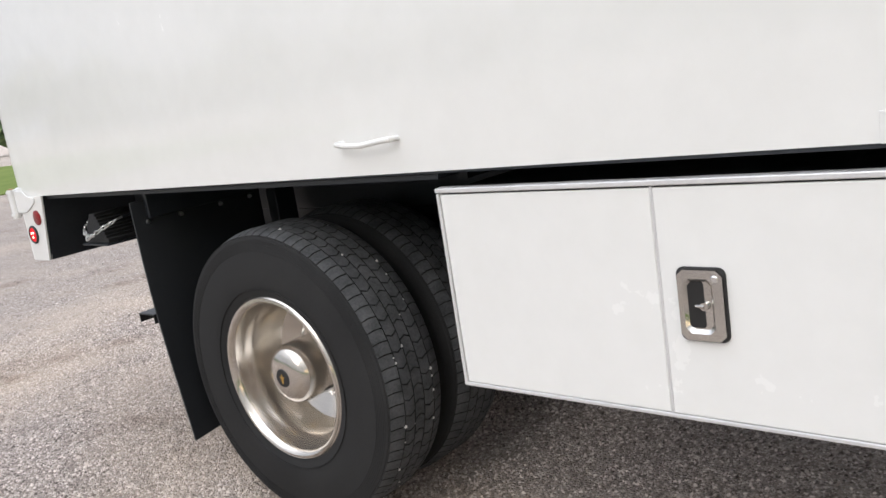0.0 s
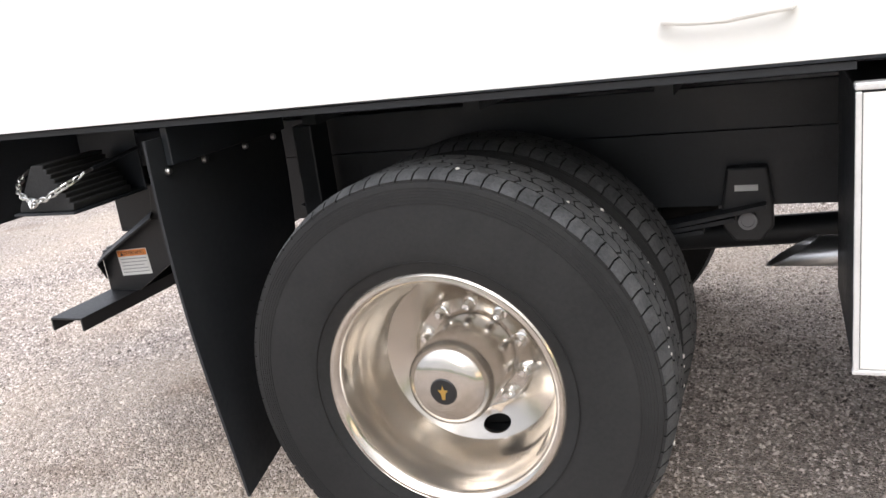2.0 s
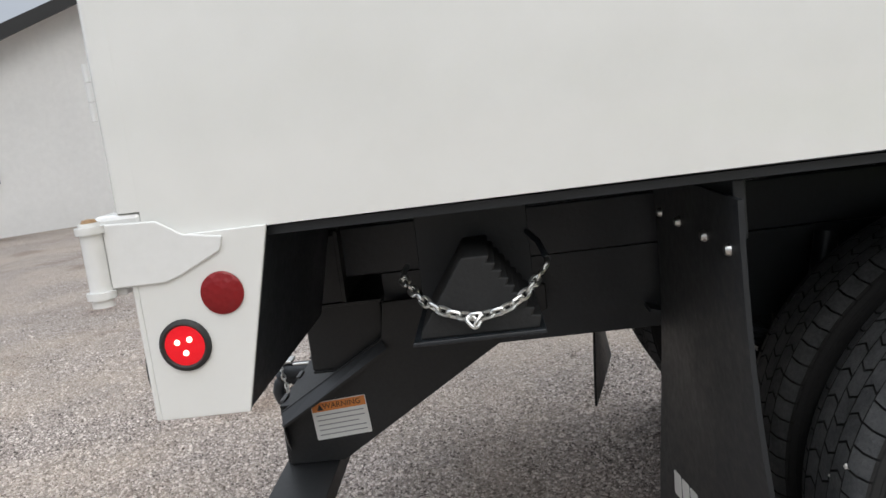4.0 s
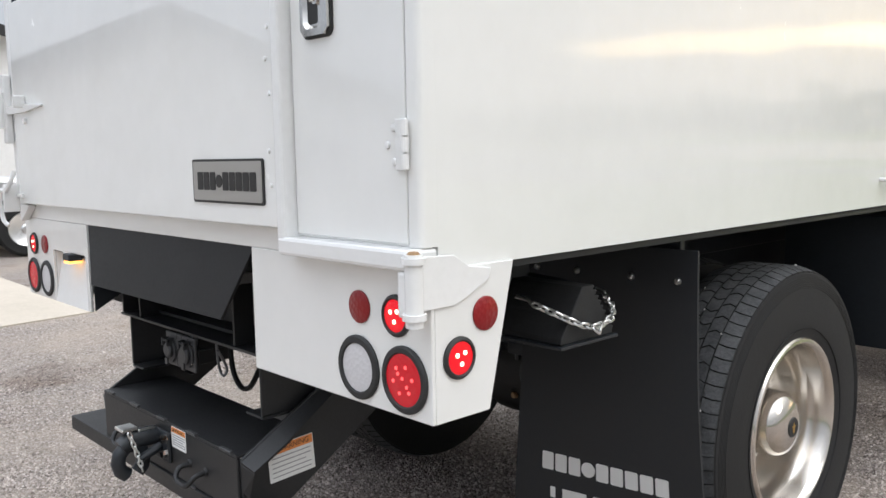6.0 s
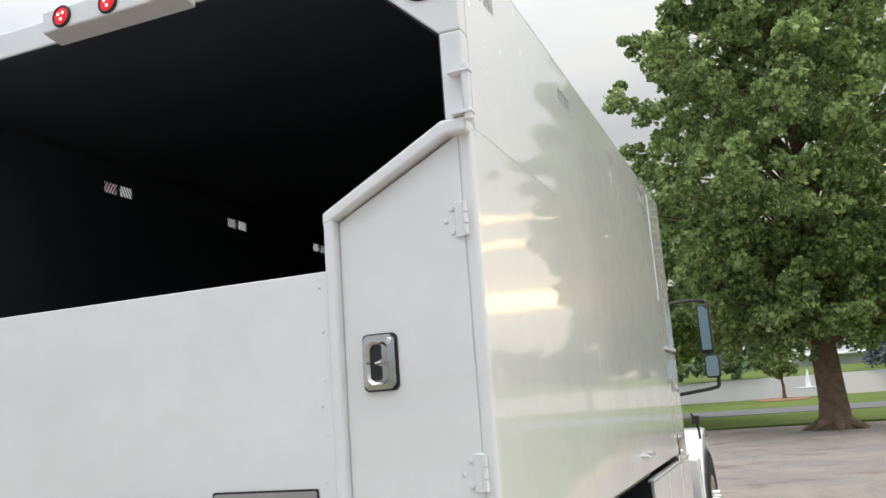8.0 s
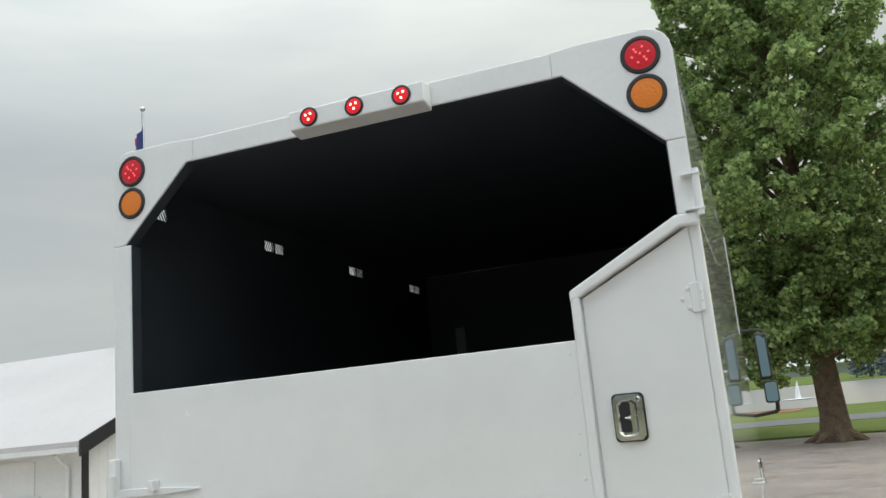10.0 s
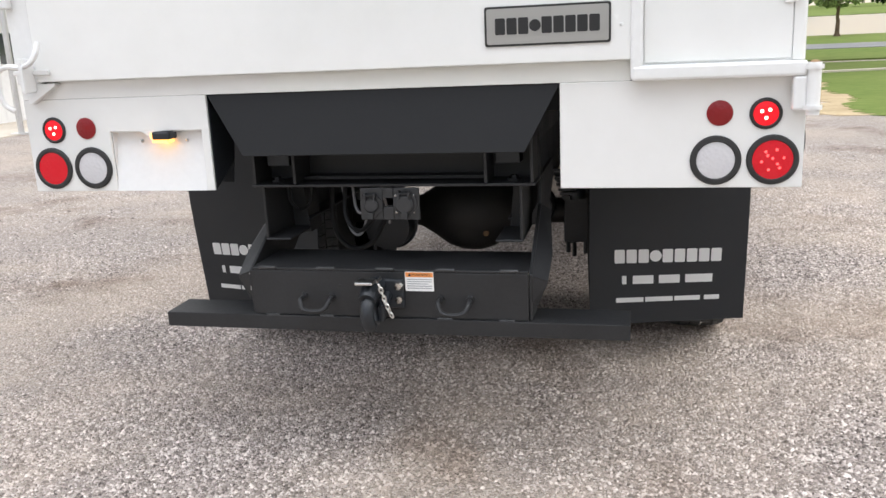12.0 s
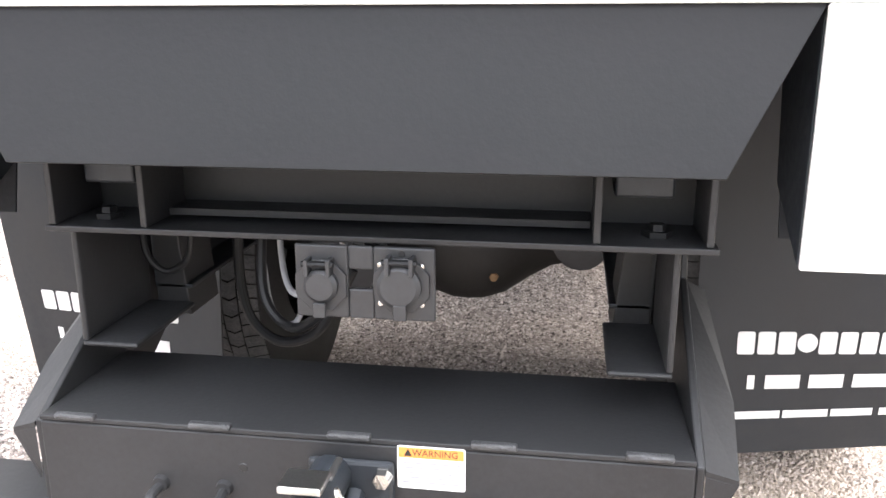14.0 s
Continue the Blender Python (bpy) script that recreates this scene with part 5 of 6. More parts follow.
part("cab_door_seam", boxes((1.0205, 1.024, 4.66, 4.672, 0.92, 2.34)), DARK, truck)
part("cab_door_seam", boxes((1.0205, 1.024, 5.985, 5.997, 0.92, 1.62)), DARK, truck)
part("cab_door_step", boxes((1.0205, 1.05, 4.60, 5.98, 0.81, 0.86)), WHITE, truck, bevel=0.008)
part("cab_corner_strip", boxes((0.985, 1.05, 4.475, 4.518, 1.05, 2.40)), WHITE_TRIM, truck, bevel=0.012)
part("cab_seal", boxes((1.03, 1.058, 4.520, 4.532, 0.95, 2.38)), DARK, truck)
bm = bmesh.new()
prism(bm, [(6.16, 0.85), (6.16, 1.60), (7.45, 1.42), (7.72, 1.25), (7.78, 0.75), (7.4, 0.75)], "x", -0.72, 0.72)
part("hood", bm, WHITE, truck, bevel=0.06, segments=3)
FW = 6.92
bm = bmesh.new()
arch = [(FW + 0.60 * math.cos(radians(a)), 0.52 + 0.60 * math.sin(radians(a))) for a in range(-5, 186, 12)]
arch_o = [(FW + 0.74 * math.cos(radians(a)), 0.50 + 0.80 * math.sin(radians(a))) for a in range(186, -6, -12)]
prism(bm, arch + arch_o, "x", 0.60, 1.14)
part("fender", bm, WHITE, truck, "white front mudguard", bevel=0.03, segments=3)
part("fender", prisms(arch + arch_o, "x", -1.14, -0.60), WHITE, truck, bevel=0.03)
part("fender_skirt", boxes((0.80, 1.13, 6.10, 6.26, 0.42, 1.05)), WHITE, truck, bevel=0.02)
strap = part("hood_strap", tubes([(1.10, 6.22, 1.46), (1.13, 6.24, 1.40), (1.15, 6.26, 1.30), (1.15, 6.27, 1.22)], 0.012, 8), GROMMET, truck, "black rubber hood latch")
part("hood_latch_pad", boxes((1.10, 1.17, 6.20, 6.26, 1.36, 1.44)), GROMMET, truck, bevel=0.01)
step = part("cab_step", boxes((0.95, 1.24, 4.62, 5.60, 0.385, 0.40), (0.95, 0.97, 4.62, 5.60, 0.40, 0.52), (1.225, 1.24, 4.62, 5.60, 0.34, 0.385)), ALU, truck, "bare aluminium cab step", bevel=0.004)
part("step_hanger", boxes((0.90, 0.949, 4.66, 5.56, 0.36, 0.80)), BLACK, truck)

front = new("wheel")
front.parent = truck
front.matrix_basis = pose(1.02, FW, 0.522) @ pose(0, 0, 0, 90, 0, 90)
tagged(front, "front wheel with a polished rim and chrome nuts")
shared("tyre", ty.data, front)
bm = bmesh.new()
lathe(bm, [(0.290, 0.100), (0.296, 0.128), (0.305, 0.134), (0.309, 0.128), (0.300, 0.138), (0.285, 0.125), (0.270, 0.085), (0.262, 0.090), (0.20, 0.125), (0.15, 0.130), (0.10, 0.130)], 56)
part("rim", bm, RIM, front, smooth=True)
part("hub_cap", lathes([(0.10, 0.13), (0.095, 0.20), (0.07, 0.235), (0.0, 0.24)], 32), RIM, front, smooth=True)
for i in range(10):
    a = radians(36 * i)
    shared("wheel_nut", nut_me.data, front, pose(0.1425 * math.cos(a), 0.1425 * math.sin(a), 0.155) @ Matrix.Diagonal((1.1, 1.1, 1.6, 1)))
copy_thing(front, pose(-1.02, FW, 0.522) @ pose(0, 0, 0, 90, 0, -90))
part("front_axle", tubes([(-0.9, FW, 0.48), (0.9, FW, 0.48)], 0.06, 10), BLACK, truck)
part("engine_block", boxes((-0.38, 0.38, 5.2, 7.2, 0.60, 0.95)), BLACK, truck, bevel=0.03)

MX, MY = 1.376, 5.55
mir = part("mirror_head", boxes((MX - 0.056, MX + 0.056, MY - 0.02, MY + 0.07, 1.985, 2.42)), GROMMET, truck, "tall black-framed cab mirror", bevel=0.025, segments=3)
part("mirror_glass", prisms(rounded(0.078, 0.385, 0.012), "z", 0.0, 0.003), MIRROR, mir).matrix_basis = pose(MX, MY - 0.027, 2.205) @ FACE_REAR @ pose(0, 0, 0, -3, 3, 0)
low = part("convex_mirror", boxes((MX - 0.040, MX + 0.088, MY - 0.02, MY + 0.07, 1.768, 1.972)), GROMMET, mir, "black convex mirror below it", bevel=0.03, segments=3)
part("convex_glass", prisms(rounded(0.102, 0.176, 0.025), "z", 0.0, 0.003), MIRROR, low).matrix_basis = pose(MX + 0.024, MY - 0.029, 1.870) @ FACE_REAR @ pose(0, 0, 0, -5, 0, 0)
part("mirror_arm", tubes(rounded_path([(1.02, 5.62, 2.44), (1.12, 5.60, 2.455), (MX - 0.03, MY + 0.03, 2.455), (MX + 0.02, MY + 0.03, 2.435), (MX + 0.03, MY + 0.03, 2.40)]), 0.013, 8), GROMMET, mir, smooth=True)
part("mirror_arm", tubes(rounded_path([(1.02, 5.75, 1.64), (1.17, 5.66, 1.655), (MX + 0.02, MY + 0.03, 1.685), (MX + 0.055, MY + 0.03, 1.71), (MX + 0.06, MY + 0.03, 1.78)]), 0.016, 8), GROMMET, mir, smooth=True)
part("mirror_boss", tubes([(1.02, 5.75, 1.62), (1.05, 5.75, 1.62)], 0.045, 12), GROMMET, mir)


# ---- ground ----
GZ = -0.028                          # where the tyres stand
bm = bmesh.new()
rings = (3, 6, 12, 25, 50, 100, 220, 600, 2500)
n = 64
prev = [bm.verts.new((0, 0, GZ))]
centre = prev[0]
prev = None
for r in rings:
    ring = [bm.verts.new((r * math.cos(2 * math.pi * i / n), r * math.sin(2 * math.pi * i / n), GZ)) for i in range(n)]
    for i in range(n):
        if prev is None:
            bm.faces.new((centre, ring[i], ring[(i + 1) % n]))
        else:
            bm.faces.new((prev[i], ring[i], ring[(i + 1) % n], prev[(i + 1) % n]))
    prev = ring
part("ground", bm, GRAVEL, None, "grey crushed gravel yard with dusty patches", category="gravel yard", kind="structure")


def slab(name, pts, z0, z1, mat, label, category):
    return part(name, prisms(pts, "z", z0 + GZ, z1 + GZ), mat, None, label, category=category, kind="structure")


# the land beyond the yard rises gently
RISE = 0.026


def hill(y):
    return GZ + max(0.0, y - 33.0) * RISE


def sloped(name, pts, lift, mat, label, category):
    bm = bmesh.new()
    top = [bm.verts.new((x, y, hill(y) + lift)) for x, y in pts]
    low = [bm.verts.new((x, y, GZ - 0.05)) for x, y in pts]
    n = len(pts)
    bm.faces.new(top)
    bm.faces.new(low[::-1])
    for i in range(n):
        bm.faces.new((top[i], low[i], low[(i + 1) % n], top[(i + 1) % n]))
    return part(name, bm, mat, None, label, category=category, kind="structure")


edge = [(-60 + 4 * i, 35.0 + 0.5 * math.sin(i * 1.7) + 0.4 * math.sin(i * 0.6 + 1) - max(0, i - 18) * 1.6) for i in range(29)]
sloped("lawn_near", [p for p in edge if p[1] > 33.0] + [(52, 60), (-60, 60)], 0.03, GRASS, "mown green lawn beyond the gravel", "lawn")
sloped("path", [(-60, 43.6), (60, 41.6), (60, 46.4), (-60, 48.6)], 0.05, ASPHALT, "grey asphalt path across the lawn", "path")
sloped("pond", [(-120, 60.01), (120, 60.01), (140, 134), (-140, 134)], 0.02, WATER, "pale still pond reflecting the sky", "pond")
sloped("lawn_far", [(-400, 134.01), (400, 134.01), (400, 420), (-400, 420)], 0.08, GRASS, "green lawn on the far bank", "lawn")
sloped("mulch_bed", [(1.75 + 1.7 * math.cos(radians(a)), 57.5 + 2.3 * math.sin(radians(a))) for a in range(0, 360, 20)], 0.07, MULCH, "orange-brown mulch ring round a sapling", "mulch bed")
rag = random.Random(8)
bank = [(4.5 + 0.098 * (y - 12.5) + 0.18 * math.sin(y * 1.3) + rag.uniform(-0.16, 0.16), y) for y in (12 + 0.14 * i for i in range(151))]
slab("lawn_edge_right", bank + [(60, 33), (60, 6), (9, 8.0), (6.2, 10.0)], -0.05, 0.012, GRASS, "green lawn beside the yard", "lawn")
slab("bare_edge", [(x - 0.55 - 0.12 * math.sin(y * 2.1), y) for x, y in bank] + [(x + 0.3, y) for x, y in bank[::-1]], -0.05, 0.007, DRY_GRASS, "worn brown strip of dry grass along the lawn", "dry grass")
slab("kerb_strip", [(5.9, 25.2), (9.6, 26.2), (9.5, 26.6), (5.85, 25.6)], 0.0, 0.06, CONCRETE, "short pale concrete strip in the lawn", "kerb")
slab("concrete_apron", [(-10.6, 3.2), (-10.8, 8.0), (-11.2, 13.5), (-11.6, 26.0), (-13.9, 26.0), (-13.9, 13.0), (-30, 13.0), (-30, 3.2)], -0.05, 0.02, CONCRETE, "pale concrete apron before the building", "concrete slab")
slab("concrete_strip", [(-5.9, 0.95), (-6.05, 2.0), (-9.3, 2.05), (-14.0, 2.2), (-14.0, 0.5), (-9.5, 0.75)], -0.05, 0.015, CONCRETE, "pale concrete pad in the gravel", "concrete slab")
slab("lawn_left", [(-120, -60), (-24, -60), (-24, -30), (-40, 40), (-120, 40)], -0.05, 0.03, GRASS, "distant green lawn", "lawn")
slab("lawn_behind", [(-22, -60), (30, -60), (30, -22), (-22, -24)], -0.05, 0.03, GRASS, "green lawn behind the yard", "lawn")

# loose stones on the gravel
def loose_stones(count, x0, x1, y0, y1, lo, hi, seed):
    rng = np.random.default_rng(seed)
    base = np.array([(1, 0, 0), (0.3, 0.95, 0.1), (-0.8, 0.6, 0), (-0.75, -0.7, 0.1), (0.35, -0.95, 0), (0.1, 0.1, 0.75)], float)
    tri = np.array([(0, 1, 5), (1, 2, 5), (2, 3, 5), (3, 4, 5), (4, 0, 5)])
    p = np.column_stack([x0 + (x1 - x0) * rng.beta(1.7, 1.7, count), y0 + (y1 - y0) * rng.beta(1.7, 1.7, count), np.zeros(count)])
    bare = np.sin(p[:, 0] * 1.9 + 0.6) + np.sin(p[:, 1] * 2.3 + p[:, 0] * 1.1 + 2.0) + 0.8 * np.sin(p[:, 0] * 4.7 - p[:, 1] * 3.1)
    bare += 2.6 * np.exp(-((p[:, 0] + 2.4) ** 2 + (p[:, 1] - 0.9) ** 2) / 1.1) + 2.2 * np.exp(-((p[:, 0] - 2.6) ** 2 + (p[:, 1] + 0.2) ** 2) / 0.8)
    p = p[rng.uniform(0, 1, count) > np.clip(bare * 0.35 - 0.2, 0, 0.7)]
    count = len(p)
    s = rng.uniform(lo, hi, count) * rng.uniform(0.6, 1.0, count)
    a = rng.uniform(0, 2 * np.pi, count)
    v = np.repeat(base[None], count, 0) + rng.normal(0, 0.16, (count, 6, 3))
    v *= s[:, None, None]
    v[:, :, 2] *= rng.uniform(0.6, 1.2, count)[:, None]
    v[:, :5, 2] -= 0.002
    c, d = np.cos(a)[:, None], np.sin(a)[:, None]
    x, y = v[:, :, 0].copy(), v[:, :, 1].copy()
    v[:, :, 0], v[:, :, 1] = x * c - y * d, x * d + y * c
    v += p[:, None] + (0, 0, GZ)
    f = (tri[None] + (np.arange(count) * 6)[:, None, None]).reshape(-1, 3)
    me = bpy.data.meshes.new("loose_stones")
    me.from_pydata(v.reshape(-1, 3).tolist(), [], f.tolist())
    me.materials.append(STONES)
    tagged(new("loose_stones", me), "loose crushed grey stones on the yard", "gravel", "", "stuff")


loose_stones(260000, -3.8, 4.2, -3.2, 3.4, 0.0052, 0.0122, 5)
loose_stones(90000, -0.8, 4.4, 0.2, 5.8, 0.0052, 0.0115, 7)
loose_stones(90000, -8.0, 8.0, -7.0, 9.5, 0.007, 0.015, 6)


# ---- trees ----
def leaf_mesh(centres, radii, per, size, mat, seed, name):
    """Clumps of small folded leaves about the given centres."""
    rng = np.random.default_rng(seed)
    c = np.asarray(centres, float)
    r = np.asarray(radii, float)
    k = len(c) * per
    u = rng.normal(0, 1, (k, 3))
    u /= np.linalg.norm(u, axis=1)[:, None]
    p = np.repeat(c, per, 0) + u * (np.repeat(r, per) * rng.uniform(0.35, 1.0, k) ** 0.6)[:, None] * (1, 1, 0.8)
    d = rng.normal(0, 1, (k, 3))
    d[:, 2] -= 0.5
    d /= np.linalg.norm(d, axis=1)[:, None]
    w = np.cross(d, rng.normal(0, 1, (k, 3)))
    w /= np.linalg.norm(w, axis=1)[:, None]
    s = size * rng.uniform(0.6, 1.3, k)[:, None]
    nrm = np.cross(d, w)
    v = np.stack([p - d * s * 0.5, p + w * s * 0.42 + nrm * s * 0.12, p + d * s * 0.55, p - w * s * 0.42 + nrm * s * 0.12], 1).reshape(-1, 3)
    i = np.arange(k) * 4
    f = np.concatenate([np.stack([i, i + 1, i + 2], 1), np.stack([i, i + 2, i + 3], 1)])
    me = bpy.data.meshes.new(name)
    me.from_pydata(v.tolist(), [], f.tolist())
    me.materials.append(mat)
    return me


def big_tree(x, y, trunk_r, trunk_h, crown_z, crown_r, crown_h, clumps, per, leaf, seed, label, lobes=10, lean=0.0, puff=1.0):
    rng = random.Random(seed)
    t = thing("tree", label, "tree", x, y, GZ, "trees round the yard and lawn")
    bm = bmesh.new()
    tube(bm, [(0, 0, -0.1), (0.0, 0, 0.25), (0.02, 0, 1.0), (-0.03, 0.02, trunk_h * 0.7), (0.0, 0, trunk_h), (0.1, 0.1, crown_z + crown_h * 0.25), (0.0, 0.1, crown_z + crown_h * 0.7)],
         [trunk_r * 1.7, trunk_r * 1.2, trunk_r * 0.98, trunk_r * 0.9, trunk_r * 0.85, trunk_r * 0.5, trunk_r * 0.12], 14)
    tips = []
    for i in range(lobes):
        a = 2 * math.pi * i / lobes + rng.uniform(-0.25, 0.25)
        h0 = trunk_h * rng.uniform(0.85, 1.0) + crown_h * 0.25 * rng.random()
        f = rng.uniform(0.35, 0.95)
        tip = Vector((lean + crown_r * 0.82 * math.cos(a) * math.sqrt(1 - (f - 0.35) ** 2), crown_r * 0.82 * math.sin(a), crown_z + crown_h * (f - 0.25)))
        mid = Vector((tip.x * 0.45, tip.y * 0.45, h0 + (tip.z - h0) * 0.6))
        tube(bm, [(0, 0, h0 - 0.5), mid * 0.4 + Vector((0, 0, h0 * 0.6)), mid, tip], [trunk_r * 0.40, trunk_r * 0.28, trunk_r * 0.17, trunk_r * 0.04], 8)
        tips.append(tip)
        for _ in range(3):
            end = mid + Vector((rng.uniform(-1, 1), rng.uniform(-1, 1), rng.uniform(0.1, 1.0))) * crown_r * 0.4
            tube(bm, [mid, (mid + end) / 2 + Vector((0, 0, 0.15)), end], [trunk_r * 0.15, trunk_r * 0.1, trunk_r * 0.03], 6)
    for i in range(6):
        a = i * 1.05 + 0.3
        tube(bm, [(0, 0, 0.5), (trunk_r * 1.2 * math.cos(a), trunk_r * 1.2 * math.sin(a), 0.18), (trunk_r * 2.3 * math.cos(a), trunk_r * 2.3 * math.sin(a), -0.04)], [trunk_r * 0.5, trunk_r * 0.35, trunk_r * 0.1], 8)
    part("trunk", bm, BARK, t, smooth=True)
    cs, rs = [], []
    bumps = [(rng.uniform(0, 6.28), rng.uniform(-0.6, 1.0), rng.uniform(0.5, 1.0)) for _ in range(16)]
    for _ in range(clumps):
        u = Vector((rng.gauss(0, 1), rng.gauss(0, 1), rng.gauss(0, 1))).normalized()
        bulge = 0.74 + sum(0.22 * w * max(0, math.cos(math.atan2(u.y, u.x) - a)) ** 8 * max(0, 1 - abs(u.z - s)) for a, s, w in bumps)
        rad = rng.uniform(0.30, 1.0) ** 0.45 * bulge
        flat = crown_h * (0.52 if u.z > 0 else 0.40)
        lift = u.z * flat * rad if u.z > 0 else -abs(u.z) ** 0.55 * flat * rad
        taper = 1.0 - 0.42 * max(0.0, u.z) * rad
        cs.append((lean + u.x * crown_r * rad * taper, u.y * crown_r * rad * taper, crown_z + crown_h * 0.42 + lift))
        rs.append(rng.uniform(0.30, 0.78) * crown_r / 6 * puff)
    ob = new("crown", leaf_mesh(cs, rs, per, leaf, LEAVES, seed, "crown"))
    ob.parent = t
    return t


def maple(x, y, trunk_r, top, reach, boughs, seed, label):
    """A broad egg-shaped crown of separate boughs, each a plume of clumps with upright leafy shoots at its end."""
    rng = random.Random(seed)
    t = thing("tree", label, "tree", x, y, GZ, "trees round the yard and lawn")
    bm = bmesh.new()
    tube(bm, [(0, 0, -0.1), (0.0, 0, 0.25), (0.02, 0, 1.0), (-0.05, 0.02, 3.0), (0.0, 0, 4.3), (0.15, 0.1, top * 0.5), (0.0, 0.1, top * 0.88)],
         [trunk_r * 1.6, trunk_r * 1.15, trunk_r * 0.95, trunk_r * 0.86, trunk_r * 0.82, trunk_r * 0.45, trunk_r * 0.08], 16)
    for i in range(7):
        a = i * 0.9 + 0.3
        tube(bm, [(0, 0, 0.5), (trunk_r * 1.2 * math.cos(a), trunk_r * 1.2 * math.sin(a), 0.18), (trunk_r * 2.3 * math.cos(a), trunk_r * 2.3 * math.sin(a), -0.04)], [trunk_r * 0.5, trunk_r * 0.35, trunk_r * 0.1], 8)
    cs, rs = [], []
    for i in range(boughs):
        f = (i + rng.random()) / boughs
        z = 3.4 + (top - 3.4) * f ** 1.15
        wide = reach * (0.66 + 0.34 * min(1.0, (z - 3.0) / 6.0)) * (1.0 - max(0.0, (z - 10.5) / (top - 10.0)) ** 1.5)
        a = i * 2.39996 + rng.uniform(-0.4, 0.4)
        out = wide * rng.uniform(0.70, 0.98)
        tip = Vector((out * math.cos(a) - 0.035 * (z - 3.0), out * math.sin(a), z))
        root = Vector((0, 0, max(2.9, z - 0.45 * out - rng.uniform(0.2, 1.0))))
        mid = root.lerp(tip, 0.5) + Vector((0, 0, 0.10 * out))
        thick = trunk_r * (0.30 - 0.18 * f)
        tube(bm, [root, root.lerp(mid, 0.5) + Vector((0, 0, 0.05 * out)), mid, tip], [thick, thick * 0.75, thick * 0.45, thick * 0.10], 7)
        for k in range(12):
            g = 0.30 + 0.70 * (k + rng.random()) / 12
            p = root.lerp(mid, g * 2) if g < 0.5 else mid.lerp(tip, g * 2 - 1)
            spread = 0.20 + 0.62 * math.sin(math.pi * min(1.0, g * 0.92))
            p = p + Vector((rng.gauss(0, 0.55), rng.gauss(0, 0.55), rng.gauss(0.12, 0.38))) * spread * 1.35
            cs.append(tuple(p))
            rs.append(rng.uniform(0.38, 0.72) * (1.08 - 0.35 * g))
        for k in range(4):
            p = tip + Vector((rng.gauss(0, 0.38), rng.gauss(0, 0.38), rng.uniform(0.0, 0.8)))
            cs.append(tuple(p))
            rs.append(rng.uniform(0.20, 0.36))
    part("trunk", bm, BARK, t, smooth=True)
    crown = new("crown", leaf_mesh(cs, rs, 80, 0.20, LEAVES, seed, "crown"))
    crown.parent = t
    return t


maple(3.45, 30.8, 0.50, 22.5, 6.8, 150, 11, "large leafy maple with a thick bare trunk")
big_tree(13.4, 57.5, 0.12, 1.7, 1.2, 2.1, 5.6, 260, 40, 0.17, 17, "round young shade tree on the pond bank", 7).location.z = hill(57.5)
big_tree(-3.4, 39.5, 0.30, 3.0, 1.6, 6.0, 11.5, 1300, 40, 0.24, 12, "leafy shade tree on the lawn").location.z = hill(39.5)
big_tree(1.85, 58.5, 0.09, 1.5, 1.1, 1.25, 4.0, 300, 24, 0.16, 13, "young lawn tree in a mulch ring", 7).location.z = hill(58.5)
big_tree(-9.0, 58.0, 0.25, 2.5, 1.2, 5.2, 7.0, 420, 26, 0.32, 15, "round lawn tree by the pond", 7).location.z = hill(58.0)

# blue spruce on the far bank
spruce = thing("spruce", "bluish conical spruce on the far bank", "tree", 17.5, 150, hill(150))
part("trunk", tubes([(0, 0, -0.1), (0, 0, 1.2)], 0.3, 8), BARK, spruce)
cones = [(r * math.cos(k * 2.4) * 0.75, r * math.sin(k * 2.4) * 0.75, 0.8 + 0.085 * k) for k, r in ((k, 3.4 * (1 - k / 92)) for k in range(90))]
needles = new("crown", leaf_mesh(cones, [0.35 + 0.9 * (1 - k / 90) for k in range(90)], 40, 0.5, SPRUCE_LEAVES, 31, "crown"))
needles.parent = spruce

# far belt of trees all round
def tree_belt(a0, a1, dist, height, seed, label):
    rng = random.Random(seed)
    cs, rs = [], []
    a = a0
    while a < a1:
        d = dist * rng.uniform(0.95, 1.1)
        h = height * rng.uniform(0.6, 1.15)
        w = h * 0.5
        x, y = d * math.sin(radians(a)), d * math.cos(radians(a))
        for _ in range(26):
            u = Vector((rng.gauss(0, 1), rng.gauss(0, 1), rng.gauss(0, 1))).normalized() * rng.uniform(0.5, 1)
            cs.append((x + u.x * w, y + u.y * w, hill(y) + h * 0.5 + u.z * h * 0.48))
            rs.append(w * 0.34)
        a += math.degrees(w * rng.uniform(0.75, 1.3) / d)
    tagged(new("tree_belt", leaf_mesh(cs, rs, 16, height * 0.11, FAR_LEAVES, seed, "tree_belt")), label, "woods", "", "stuff")


tree_belt(-24, -1.4, 138, 10, 23, "green trees on the far bank of the pond")
tree_belt(-60, 75, 262, 15, 21, "distant belt of green trees beyond the pond")
tree_belt(75, 300, 120, 12, 22, "distant belt of green trees round the yard")

# fountain in the pond
jet = thing("fountain", "thin white fountain jet in the pond", "fountain", 3.85, 78.0, hill(78.0))
part("water_jet", tubes([(0, 0, -0.1), (0, 0, 0.8), (0.05, 0, 1.3), (0.08, 0, 1.6)], [0.26, 0.17, 0.09, 0.03], 10), SPRAY, jet, smooth=True)
part("splash_ring", lathes([(0.0, 0.10), (1.2, 0.06), (1.8, 0.03)], 18), SPRAY, jet, smooth=True)

